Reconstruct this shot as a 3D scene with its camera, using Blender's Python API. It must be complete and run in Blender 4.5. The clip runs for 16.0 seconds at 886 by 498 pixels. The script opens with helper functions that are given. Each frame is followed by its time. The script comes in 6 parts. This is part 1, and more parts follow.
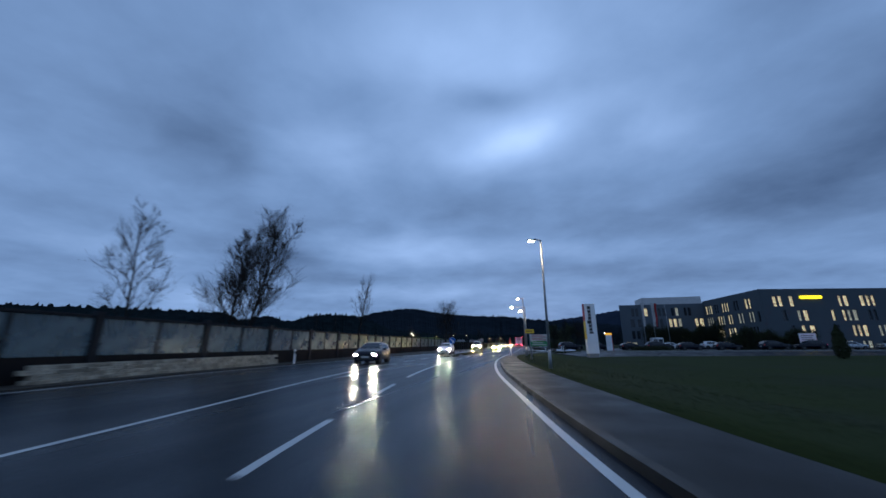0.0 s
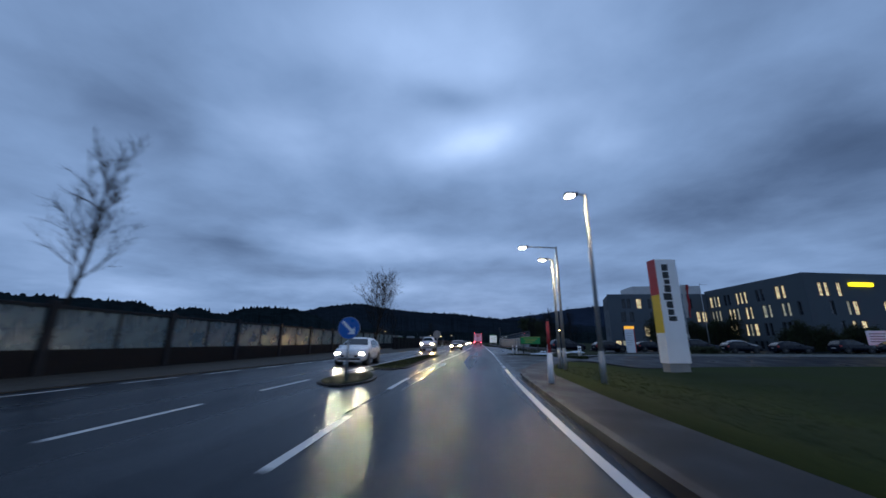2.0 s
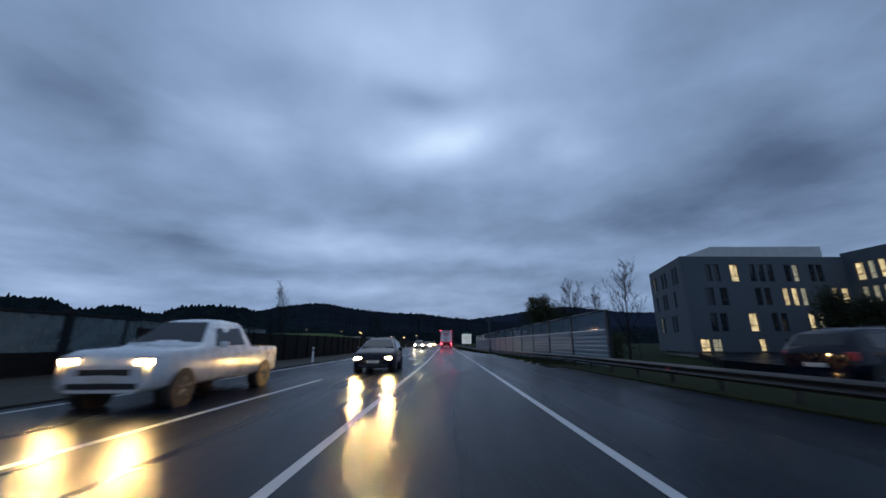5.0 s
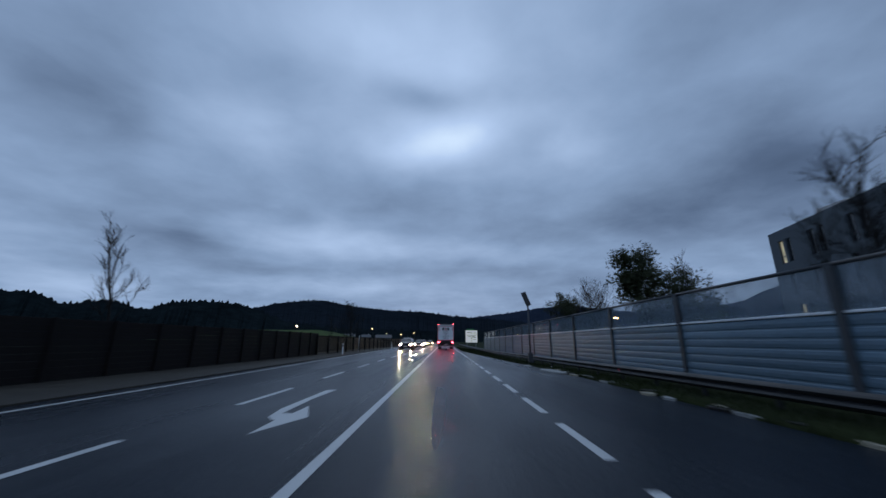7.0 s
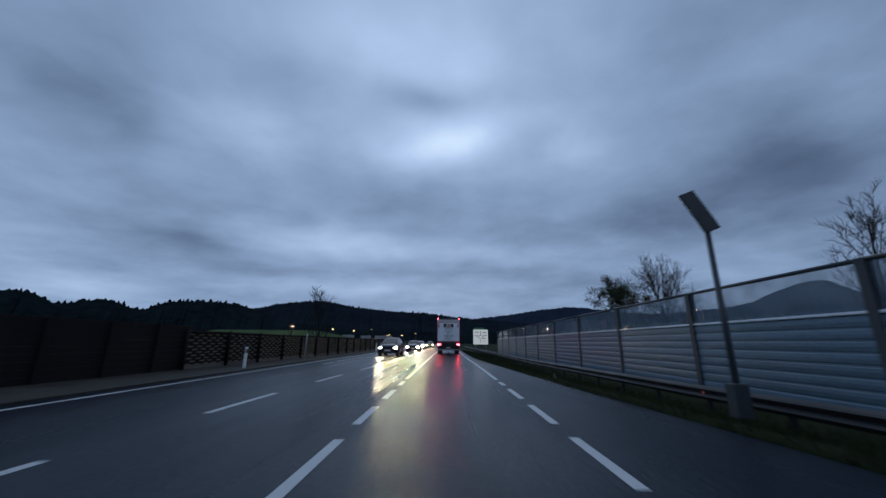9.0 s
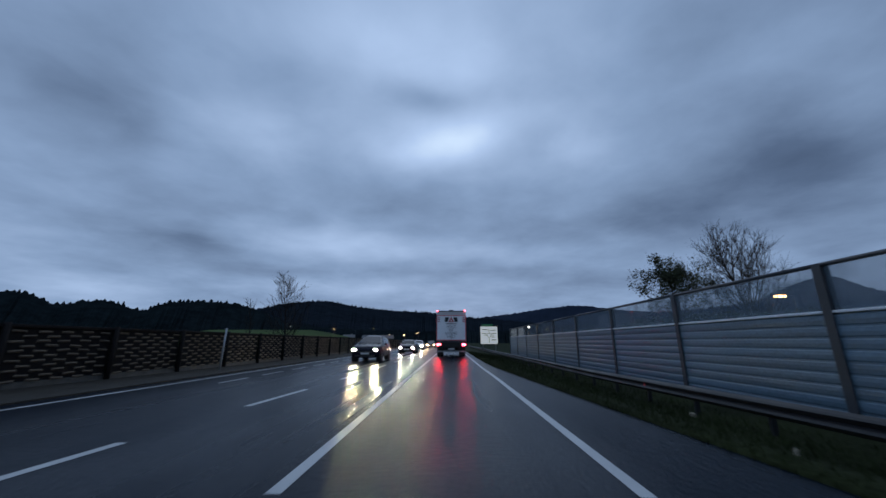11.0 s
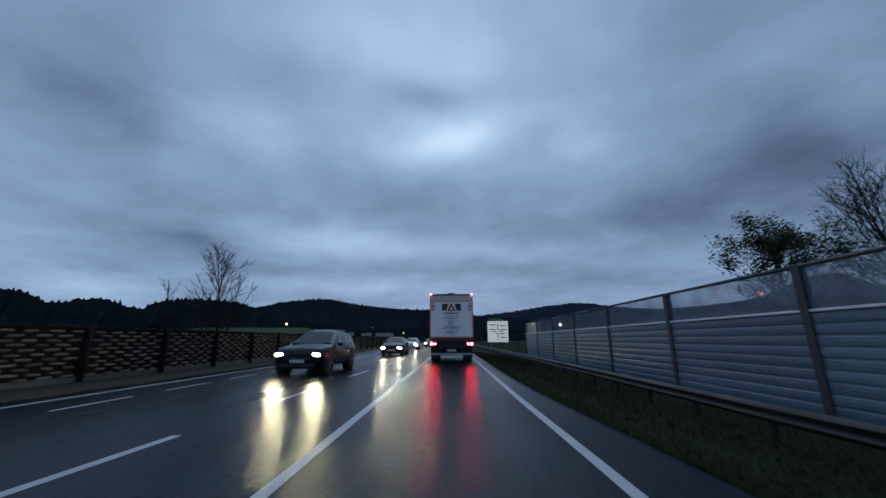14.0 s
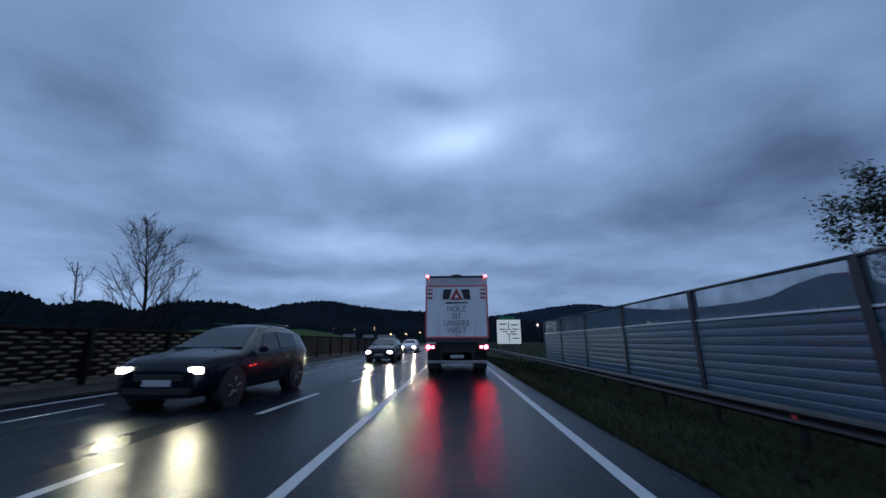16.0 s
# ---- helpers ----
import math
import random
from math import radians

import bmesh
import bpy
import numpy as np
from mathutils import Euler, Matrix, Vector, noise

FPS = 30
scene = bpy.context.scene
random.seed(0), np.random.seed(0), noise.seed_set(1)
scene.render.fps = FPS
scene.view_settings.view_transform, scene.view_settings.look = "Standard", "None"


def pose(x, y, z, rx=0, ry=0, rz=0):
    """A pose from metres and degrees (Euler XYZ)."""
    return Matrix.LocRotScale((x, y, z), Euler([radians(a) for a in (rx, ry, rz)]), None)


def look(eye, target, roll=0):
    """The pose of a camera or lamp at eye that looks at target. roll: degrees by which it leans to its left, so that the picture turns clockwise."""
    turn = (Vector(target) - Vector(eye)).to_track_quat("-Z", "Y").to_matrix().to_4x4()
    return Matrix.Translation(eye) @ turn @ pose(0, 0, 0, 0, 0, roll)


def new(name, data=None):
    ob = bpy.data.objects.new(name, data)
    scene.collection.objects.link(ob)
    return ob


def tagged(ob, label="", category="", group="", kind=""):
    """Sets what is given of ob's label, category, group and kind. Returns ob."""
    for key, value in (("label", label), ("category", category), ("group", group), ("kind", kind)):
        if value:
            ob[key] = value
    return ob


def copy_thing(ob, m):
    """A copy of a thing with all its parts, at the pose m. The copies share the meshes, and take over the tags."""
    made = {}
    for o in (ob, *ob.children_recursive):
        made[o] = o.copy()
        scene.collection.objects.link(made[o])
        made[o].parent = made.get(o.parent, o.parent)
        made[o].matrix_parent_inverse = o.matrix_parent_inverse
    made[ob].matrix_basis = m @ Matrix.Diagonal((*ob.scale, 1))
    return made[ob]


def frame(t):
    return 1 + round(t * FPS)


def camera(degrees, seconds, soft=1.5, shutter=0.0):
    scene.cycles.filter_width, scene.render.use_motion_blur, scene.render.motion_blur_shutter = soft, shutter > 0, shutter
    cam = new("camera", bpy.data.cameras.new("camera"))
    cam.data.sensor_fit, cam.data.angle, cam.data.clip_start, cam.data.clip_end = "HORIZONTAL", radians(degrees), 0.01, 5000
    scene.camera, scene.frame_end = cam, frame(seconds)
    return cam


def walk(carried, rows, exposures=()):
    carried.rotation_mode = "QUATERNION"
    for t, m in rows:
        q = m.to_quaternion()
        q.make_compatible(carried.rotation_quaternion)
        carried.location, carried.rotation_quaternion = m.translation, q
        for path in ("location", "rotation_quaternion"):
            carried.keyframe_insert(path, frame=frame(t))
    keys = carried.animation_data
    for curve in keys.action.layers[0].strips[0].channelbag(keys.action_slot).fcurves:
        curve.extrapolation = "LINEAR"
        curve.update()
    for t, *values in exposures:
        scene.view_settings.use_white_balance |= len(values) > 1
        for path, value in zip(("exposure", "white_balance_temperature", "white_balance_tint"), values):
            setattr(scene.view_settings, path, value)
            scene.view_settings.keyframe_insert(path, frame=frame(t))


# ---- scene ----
# ---------------------------------------------------------------- camera
cam = camera(102.4, 16.0, soft=1.6, shutter=0.45)
PATH = [
    (0.0, 0.00, 0.00, 1.254, 15.03, 0.33, 13.13),
    (0.5, -1.28, 6.64, 1.255, 15.02, 0.36, 11.12),
    (1.0, -2.48, 13.26, 1.223, 14.94, 0.29, 9.16),
    (1.5, -3.34, 20.39, 1.250, 14.62, 0.14, 7.25),
    (2.0, -3.96, 27.60, 1.254, 14.56, -0.21, 5.40),
    (2.5, -4.30, 34.73, 1.235, 14.47, -0.21, 3.61),
    (3.0, -4.45, 41.64, 1.245, 14.83, 0.44, 2.09),
    (3.5, -4.50, 48.57, 1.252, 14.89, 0.72, 1.13),
    (4.0, -4.42, 55.65, 1.250, 14.93, 0.68, 0.43),
    (4.5, -4.36, 62.37, 1.250, 14.85, 0.31, 0.21),
    (5.0, -4.30, 68.74, 1.250, 14.72, 0.13, 0.22),
    (5.5, -4.25, 74.79, 1.250, 14.60, 0.01, 0.21),
    (6.0, -4.21, 80.53, 1.250, 14.50, -0.10, 0.12),
    (6.5, -4.17, 85.97, 1.230, 14.44, -0.27, 0.01),
    (7.0, -4.14, 91.14, 1.259, 14.47, -0.27, 0.18),
    (7.5, -4.09, 96.01, 1.253, 14.41, -0.44, 0.49),
    (8.0, -4.08, 100.36, 1.252, 14.36, -0.44, 0.65),
    (8.5, -4.06, 104.31, 1.252, 14.54, -0.45, 0.78),
    (9.0, -4.04, 107.74, 1.250, 14.70, -0.45, 0.65),
    (9.5, -4.01, 110.62, 1.250, 14.73, -0.22, 0.78),
    (10.0, -3.98, 113.10, 1.250, 14.70, -0.13, 0.96),
    (10.5, -3.96, 115.40, 1.250, 14.65, -0.10, 1.11),
    (11.0, -3.95, 117.50, 1.250, 14.60, -0.13, 1.19),
    (11.5, -3.94, 119.32, 1.247, 14.55, -0.22, 1.18),
    (12.0, -3.93, 121.08, 1.248, 14.53, -0.14, 1.17),
    (12.5, -3.91, 122.78, 1.253, 14.48, -0.08, 1.10),
    (13.0, -3.86, 124.42, 1.251, 14.39, -0.04, 1.25),
    (13.5, -3.80, 126.00, 1.254, 14.33, -0.03, 1.40),
    (14.0, -3.86, 127.68, 1.261, 14.28, 0.03, 1.44),
    (14.5, -3.80, 129.18, 1.251, 14.28, -0.06, 1.70),
    (15.0, -3.84, 130.76, 1.251, 14.37, 0.01, 1.89),
    (15.5, -3.86, 132.25, 1.241, 14.42, 0.08, 2.00),
    (16.0, -3.96, 134.05, 1.246, 14.53, 0.17, 1.94),
]
walk(cam, [(t, pose(x, y, z, 90 + p, r, a)) for t, x, y, z, p, r, a in PATH],
     exposures=[(0.0, -0.15, 5520, 10), (1.0, -0.15, 5450, 10), (2.0, -0.05, 5850, 11), (3.5, -0.1, 5750, 10), (4.0, 0.0, 6200, 11), (6.5, 0.0, 6500, 10),
                (9.0, 0.0, 6500, 10), (12.0, -0.02, 6350, 11), (12.5, -0.05, 5980, 12), (14.0, -0.03, 6450, 8), (15.5, 0.0, 5900, 10), (16.0, -0.02, 5920, 10)])

# ---------------------------------------------------------------- world, sun
world = bpy.data.worlds.new("dusk_sky")
scene.world = world
world.use_nodes = True
wn, wl = world.node_tree.nodes, world.node_tree.links
wn.clear()


def wnode(kind, **kw):
    n = wn.new(kind)
    for k, v in kw.items():
        n.inputs[k].default_value = v
    return n


def wmath(op, a, b=None, clamp=False):
    n = wn.new("ShaderNodeMath")
    n.operation, n.use_clamp = op, clamp
    for i, v in enumerate((a, b)):
        if v is None:
            continue
        if isinstance(v, (int, float)):
            n.inputs[i].default_value = v
        else:
            wl.new(v, n.inputs[i])
    return n.outputs[0]


def wramp(fac, stops):
    n = wn.new("ShaderNodeValToRGB")
    while len(n.color_ramp.elements) < len(stops):
        n.color_ramp.elements.new(0.5)
    for e, (p, c) in zip(n.color_ramp.elements, stops):
        e.position, e.color = p, (*c, 1)
    wl.new(fac, n.inputs[0])
    return n.outputs[0]


def wmix(fac, a, b, mode="MIX"):
    n = wn.new("ShaderNodeMix")
    n.data_type, n.blend_type = "RGBA", mode
    for i, v in ((0, fac), (6, a), (7, b)):
        if isinstance(v, (int, float)):
            n.inputs[i].default_value = v
        else:
            wl.new(v, n.inputs[i])
    return n.outputs[2]


w_dir = wn.new("ShaderNodeTexCoord").outputs["Generated"]
w_sep = wn.new("ShaderNodeSeparateXYZ")
wl.new(w_dir, w_sep.inputs[0])
# cloud deck: broad banks (bearing, height, breadth, depth in degrees, strength), their outlines torn by billows
w_deck = wn.new("ShaderNodeCombineXYZ")
w_up = wmath("ADD", wmath("MAXIMUM", w_sep.outputs[2], 0.0), 0.16)
wl.new(wmath("DIVIDE", w_sep.outputs[0], w_up), w_deck.inputs[0])
wl.new(wmath("DIVIDE", w_sep.outputs[1], w_up), w_deck.inputs[1])


def billow(scale, detail, rough=0.5, z=0.0, warp=0.0):
    no = wnode("ShaderNodeTexNoise", Scale=scale, Detail=detail, Roughness=rough, Distortion=warp)
    ad = wn.new("ShaderNodeVectorMath")
    ad.operation = "ADD"
    ad.inputs[1].default_value = (0, 0, z)
    wl.new(w_deck.outputs[0], ad.inputs[0])
    wl.new(ad.outputs[0], no.inputs["Vector"])
    return wmath("SUBTRACT", no.outputs["Fac"], 0.5)


def drift(z, k):
    no = wnode("ShaderNodeTexNoise", Scale=4.5, Detail=2.0, Roughness=0.45)
    ad = wn.new("ShaderNodeVectorMath")
    ad.operation = "ADD"
    ad.inputs[1].default_value = (0, 0, z)
    wl.new(w_dir, ad.inputs[0])
    wl.new(ad.outputs[0], no.inputs["Vector"])
    return wmath("MULTIPLY", wmath("SUBTRACT", no.outputs["Fac"], 0.5), k)


w_az = wmath("ADD", wmath("MULTIPLY", wmath("ARCTAN2", w_sep.outputs[0], w_sep.outputs[1]), 180 / math.pi), drift(3.0, 7.0))
w_el = wmath("ADD", wmath("MULTIPLY", wmath("ARCSINE", w_sep.outputs[2]), 180 / math.pi), drift(9.0, 4.0))
w_lum = 0.0
for az, el, wide, deep, k in (
                         (-2, 44, 26.0, 20.0, 0.26), (-58, 40, 20.0, 24.0, -0.10), (40, 11, 17.0, 8.0, -0.15), (54, 40, 18.0, 24.0, -0.20), (47, 27, 9.0, 8.0, -0.10),
                         (-3, 31, 11.1, 3.4, 0.42), (5, 31, 5.5, 2.5, 0.22), (-11, 29, 5.9, 2.9, 0.10), (21, 28, 3.9, 2.8, 0.20), (8, 34, 9.0, 2.4, 0.14), (-19, 44, 20.0, 4.6, 0.22), (4, 41, 6.4, 3.6, 0.12),
                         (-31, 29, 10.1, 3.4, 0.20), (-18, 15, 14.6, 2.4, 0.30), (6, 14, 11.1, 2.0, 0.15), (-47, 6, 7.2, 1.9, 0.25), (38, 9, 8.8, 2.1, 0.20), (-14, 8, 13.0, 1.4, 0.18), (46, 32, 10.2, 4.0, 0.12),
                         (-40, 22, 3.7, 3.5, 0.10), (51, 26, 4.0, 3.3, 0.10), (-5, 38, 9.5, 1.9, -0.22), (37, 19, 15.7, 3.8, -0.13), (18, 17, 16.9, 2.4, -0.12), (-38, 13, 7.9, 2.2, -0.28), (-5, 22, 16.3, 3.6, -0.20),
                         (2, 11, 13.8, 1.3, -0.14), (-51, 27, 5.8, 3.4, -0.18), (-28, 38, 6.9, 2.8, -0.08), (-45, 25, 3.8, 2.6, -0.12), (48, 21, 5.1, 2.9, -0.18), (-28, 10, 8.9, 1.1, -0.15), (25, 8, 10.9, 1.2, -0.10)):
    da = wmath("MULTIPLY", wmath("SUBTRACT", w_az, az), 1 / wide)
    de = wmath("MULTIPLY", wmath("SUBTRACT", w_el, el), 1 / deep)
    q = wmath("ADD", wmath("MULTIPLY", da, da), wmath("MULTIPLY", de, de))
    w_lum = wmath("ADD", wmath("MULTIPLY", wmath("EXPONENT", wmath("MULTIPLY", q, -1.0)), k), w_lum)
w_lum = wmath("ADD", wmath("MULTIPLY", w_lum, 1.25), 0.98)
for scale, detail, k, z in ((0.9, 2.0, 0.45, 0.0), (2.0, 5.0, 0.42, 5.0), (5.0, 6.0, 0.24, 7.0)):
    w_lum = wmath("ADD", wmath("MULTIPLY", billow(scale, detail, 0.55, z, 0.25), k), w_lum)
# long low layers towards the horizon
w_low = wmath("SUBTRACT", 1.0, wmath("MULTIPLY", w_sep.outputs[2], 2.6), clamp=True)
w_map2 = wn.new("ShaderNodeMapping")
w_map2.inputs["Scale"].default_value = (1.0, 1.0, 5.0)
wl.new(w_dir, w_map2.inputs["Vector"])
no = wnode("ShaderNodeTexNoise", Scale=3.2, Detail=5.0, Roughness=0.55, Distortion=0.2)
wl.new(w_map2.outputs[0], no.inputs["Vector"])
w_lum = wmath("ADD", wmath("MULTIPLY", wmath("MULTIPLY", wmath("SUBTRACT", no.outputs["Fac"], 0.48), w_low), 0.55), w_lum)
w_col = wramp(wmath("MULTIPLY", w_lum, 0.5), [(0.10, (0.045, 0.072, 0.13)), (0.26, (0.095, 0.145, 0.245)), (0.50, (0.235, 0.340, 0.525)), (0.80, (0.45, 0.60, 0.86)), (0.95, (0.62, 0.78, 1.0))])
w_sky = wn.new("ShaderNodeTexSky")
w_sky.sky_type, w_sky.sun_disc = "NISHITA", False
w_sky.sun_elevation, w_sky.sun_rotation = radians(2.0), radians(0.0)
w_both = wmix(0.0008, w_col, w_sky.outputs[0], "ADD")
w_bg = wnode("ShaderNodeBackground", Strength=1.0)
wl.new(w_both, w_bg.inputs["Color"])
wl.new(w_bg.outputs[0], wn.new("ShaderNodeOutputWorld").inputs[0])

sun = new("sun", bpy.data.lights.new("sun", "SUN"))
sun.data.energy, sun.data.angle, sun.data.color = 0.12, radians(40), (0.85, 0.92, 1.0)
sun.matrix_world = look((0, 0, 50), (0, -60, 0))


# ---------------------------------------------------------------- materials
def material(name, color, rough=0.6, metal=0.0, vary=0.25, scale=4.0, fine=60.0, bump=0.15, dist=0.01, coat=0.0, coat_rough=0.03, coat_ior=1.5,
             rough_vary=0.1, spec=0.5, island=0.0, stretch=(1, 1, 1)):
    """A weathered surface: colour and gloss that vary in broad stains and in fine grain, with a shallow relief."""
    m = bpy.data.materials.new(name)
    m.use_nodes = True
    n, l = m.node_tree.nodes, m.node_tree.links
    b = n["Principled BSDF"]
    tc, mp = n.new("ShaderNodeTexCoord"), n.new("ShaderNodeMapping")
    mp.inputs["Scale"].default_value = stretch
    l.new(tc.outputs["Object"], mp.inputs["Vector"])
    t1, t2 = n.new("ShaderNodeTexNoise"), n.new("ShaderNodeTexNoise")
    for t, s, d in ((t1, scale, 4.0), (t2, fine, 3.0)):
        t.inputs["Scale"].default_value, t.inputs["Detail"].default_value = s, d
        l.new(mp.outputs[0] if t is t1 else tc.outputs["Object"], t.inputs["Vector"])
    mix = n.new("ShaderNodeMath")
    mix.operation = "ADD"
    l.new(t1.outputs["Fac"], mix.inputs[0])
    l.new(t2.outputs["Fac"], mix.inputs[1])
    val = n.new("ShaderNodeMapRange")
    val.inputs["From Min"].default_value, val.inputs["From Max"].default_value = 0.6, 1.4
    val.inputs["To Min"].default_value, val.inputs["To Max"].default_value = 1 - vary, 1 + vary
    l.new(mix.outputs[0], val.inputs["Value"])
    hsv = n.new("ShaderNodeHueSaturation")
    hsv.inputs["Color"].default_value = (*color, 1)
    out = val.outputs[0]
    if island:
        info = n.new("ShaderNodeObjectInfo")
        mr = n.new("ShaderNodeMapRange")
        mr.inputs["To Min"].default_value, mr.inputs["To Max"].default_value = 1 - island, 1 + island
        l.new(info.outputs["Random"], mr.inputs["Value"])
        mu = n.new("ShaderNodeMath")
        mu.operation = "MULTIPLY"
        l.new(out, mu.inputs[0])
        l.new(mr.outputs[0], mu.inputs[1])
        out = mu.outputs[0]
    l.new(out, hsv.inputs["Value"])
    l.new(hsv.outputs[0], b.inputs["Base Color"])
    rr = n.new("ShaderNodeMapRange")
    rr.inputs["From Min"].default_value, rr.inputs["From Max"].default_value = 0.3, 0.7
    rr.inputs["To Min"].default_value = max(0.02, rough - rough_vary)
    rr.inputs["To Max"].default_value = min(1, rough + rough_vary)
    l.new(t1.outputs["Fac"], rr.inputs["Value"])
    l.new(rr.outputs[0], b.inputs["Roughness"])
    b.inputs["Metallic"].default_value = metal
    b.inputs["Coat Weight"].default_value, b.inputs["Coat Roughness"].default_value, b.inputs["Coat IOR"].default_value = coat, coat_rough, coat_ior
    b.inputs["Specular IOR Level"].default_value = spec
    if bump:
        bp = n.new("ShaderNodeBump")
        bp.inputs["Strength"].default_value, bp.inputs["Distance"].default_value = bump, dist
        l.new(t2.outputs["Fac"], bp.inputs["Height"])
        l.new(bp.outputs[0], b.inputs["Normal"])
        if coat:
            cb = n.new("ShaderNodeBump")
            cb.inputs["Strength"].default_value, cb.inputs["Distance"].default_value = bump * 0.6, dist
            l.new(t2.outputs["Fac"], cb.inputs["Height"])
            l.new(cb.outputs[0], b.inputs["Coat Normal"])
    return m


def glow(name, color, strength):
    m = bpy.data.materials.new(name)
    m.use_nodes = True
    b = m.node_tree.nodes["Principled BSDF"]
    b.inputs["Base Color"].default_value = (*[min(1, c) for c in color], 1)
    b.inputs["Emission Color"].default_value = (*color, 1)
    b.inputs["Emission Strength"].default_value = strength
    return m


def lit_room(name, color, strength):
    """A window with a lit room behind it: brighter towards the ceiling lamps, uneven from pane to pane."""
    m = glow(name, color, strength)
    n, l = m.node_tree.nodes, m.node_tree.links
    tc, mp, no = n.new("ShaderNodeTexCoord"), n.new("ShaderNodeMapping"), n.new("ShaderNodeTexNoise")
    mp.inputs["Scale"].default_value = (1.0, 1.0, 1.6)
    no.inputs["Scale"].default_value, no.inputs["Detail"].default_value = 1.7, 3.0
    info, ad = n.new("ShaderNodeObjectInfo"), n.new("ShaderNodeVectorMath")
    ad.operation = "ADD"
    l.new(tc.outputs["Object"], mp.inputs["Vector"])
    l.new(mp.outputs[0], ad.inputs[0])
    sc = n.new("ShaderNodeMath")
    sc.operation, sc.inputs[1].default_value = "MULTIPLY", 40.0
    l.new(info.outputs["Random"], sc.inputs[0])
    l.new(sc.outputs[0], ad.inputs[1])
    l.new(ad.outputs[0], no.inputs["Vector"])
    mr = n.new("ShaderNodeMapRange")
    mr.inputs["From Min"].default_value, mr.inputs["From Max"].default_value = 0.32, 0.68
    mr.inputs["To Min"].default_value, mr.inputs["To Max"].default_value = strength * 0.15, strength * 1.7
    l.new(no.outputs["Fac"], mr.inputs["Value"])
    l.new(mr.outputs[0], n["Principled BSDF"].inputs["Emission Strength"])
    return m


def glass(name, tint, alpha, rough=0.05):
    """Grimy clear sheet: mostly see-through, with a film of dirt and tint and a wet gloss."""
    m = bpy.data.materials.new(name)
    m.use_nodes = True
    n, l = m.node_tree.nodes, m.node_tree.links
    b, o = n["Principled BSDF"], n["Material Output"]
    b.inputs["Base Color"].default_value, b.inputs["Roughness"].default_value = (*tint, 1), rough
    tr, mx = n.new("ShaderNodeBsdfTransparent"), n.new("ShaderNodeMixShader")
    no = n.new("ShaderNodeTexNoise")
    no.inputs["Scale"].default_value, no.inputs["Detail"].default_value = 1.3, 6
    tc = n.new("ShaderNodeTexCoord")
    l.new(tc.outputs["Object"], no.inputs["Vector"])
    mr = n.new("ShaderNodeMapRange")
    mr.inputs["From Min"].default_value, mr.inputs["From Max"].default_value = 0.3, 0.7
    mr.inputs["To Min"].default_value, mr.inputs["To Max"].default_value = alpha * 0.7, min(1, alpha * 1.3)
    l.new(no.outputs["Fac"], mr.inputs["Value"])
    l.new(mr.outputs[0], mx.inputs[0])
    l.new(tr.outputs[0], mx.inputs[1])
    l.new(b.outputs[0], mx.inputs[2])
    l.new(mx.outputs[0], o.inputs[0])
    return m


def wet_road(name):
    """Dark asphalt under a broken film of water: grain at two sizes, smoother wheel tracks, drier patches."""
    m = bpy.data.materials.new(name)
    m.use_nodes = True
    n, l = m.node_tree.nodes, m.node_tree.links
    b = n["Principled BSDF"]
    tc = n.new("ShaderNodeTexCoord")

    def tex(scale, detail, rough=0.5, stretch=(1, 1, 1)):
        mp, t = n.new("ShaderNodeMapping"), n.new("ShaderNodeTexNoise")
        mp.inputs["Scale"].default_value = stretch
        l.new(tc.outputs["Object"], mp.inputs["Vector"])
        l.new(mp.outputs[0], t.inputs["Vector"])
        t.inputs["Scale"].default_value, t.inputs["Detail"].default_value, t.inputs["Roughness"].default_value = scale, detail, rough
        return t.outputs["Fac"]

    def remap(v, a, c, lo, hi):
        r = n.new("ShaderNodeMapRange")
        r.inputs["From Min"].default_value, r.inputs["From Max"].default_value = a, c
        r.inputs["To Min"].default_value, r.inputs["To Max"].default_value = lo, hi
        l.new(v, r.inputs["Value"])
        return r.outputs[0]

    def relief(v, strength, dist, socket, under=None):
        bp = n.new("ShaderNodeBump")
        bp.inputs["Strength"].default_value, bp.inputs["Distance"].default_value = strength, dist
        l.new(v, bp.inputs["Height"])
        if under:
            l.new(under.outputs[0], bp.inputs["Normal"])
        if socket:
            l.new(bp.outputs[0], b.inputs[socket])
        return bp

    tracks = tex(0.9, 3.0, 0.5, (1, 0.03, 1))
    patches = tex(0.35, 5.0, 0.6, (1, 0.25, 1))
    grain, lumps = tex(55.0, 3.0, 0.6), tex(9.0, 5.0, 0.65)
    hsv = n.new("ShaderNodeHueSaturation")
    hsv.inputs["Color"].default_value = (0.0058, 0.0098, 0.0170, 1)
    l.new(remap(grain, 0.3, 0.7, 0.5, 1.6), hsv.inputs["Value"])
    l.new(hsv.outputs[0], b.inputs["Base Color"])
    l.new(remap(tracks, 0.3, 0.7, 0.24, 0.36), b.inputs["Roughness"])
    b.inputs["Specular IOR Level"].default_value = 0.02
    l.new(remap(patches, 0.35, 0.65, 0.20, 0.60), b.inputs["Coat Weight"])
    b.inputs["Coat Roughness"].default_value, b.inputs["Coat IOR"].default_value = 0.16, 1.27
    relief(grain, 0.8, 0.004, "Normal", relief(lumps, 0.9, 0.014, None))
    relief(grain, 0.5, 0.004, "Coat Normal", relief(lumps, 0.9, 0.015, None))
    return m


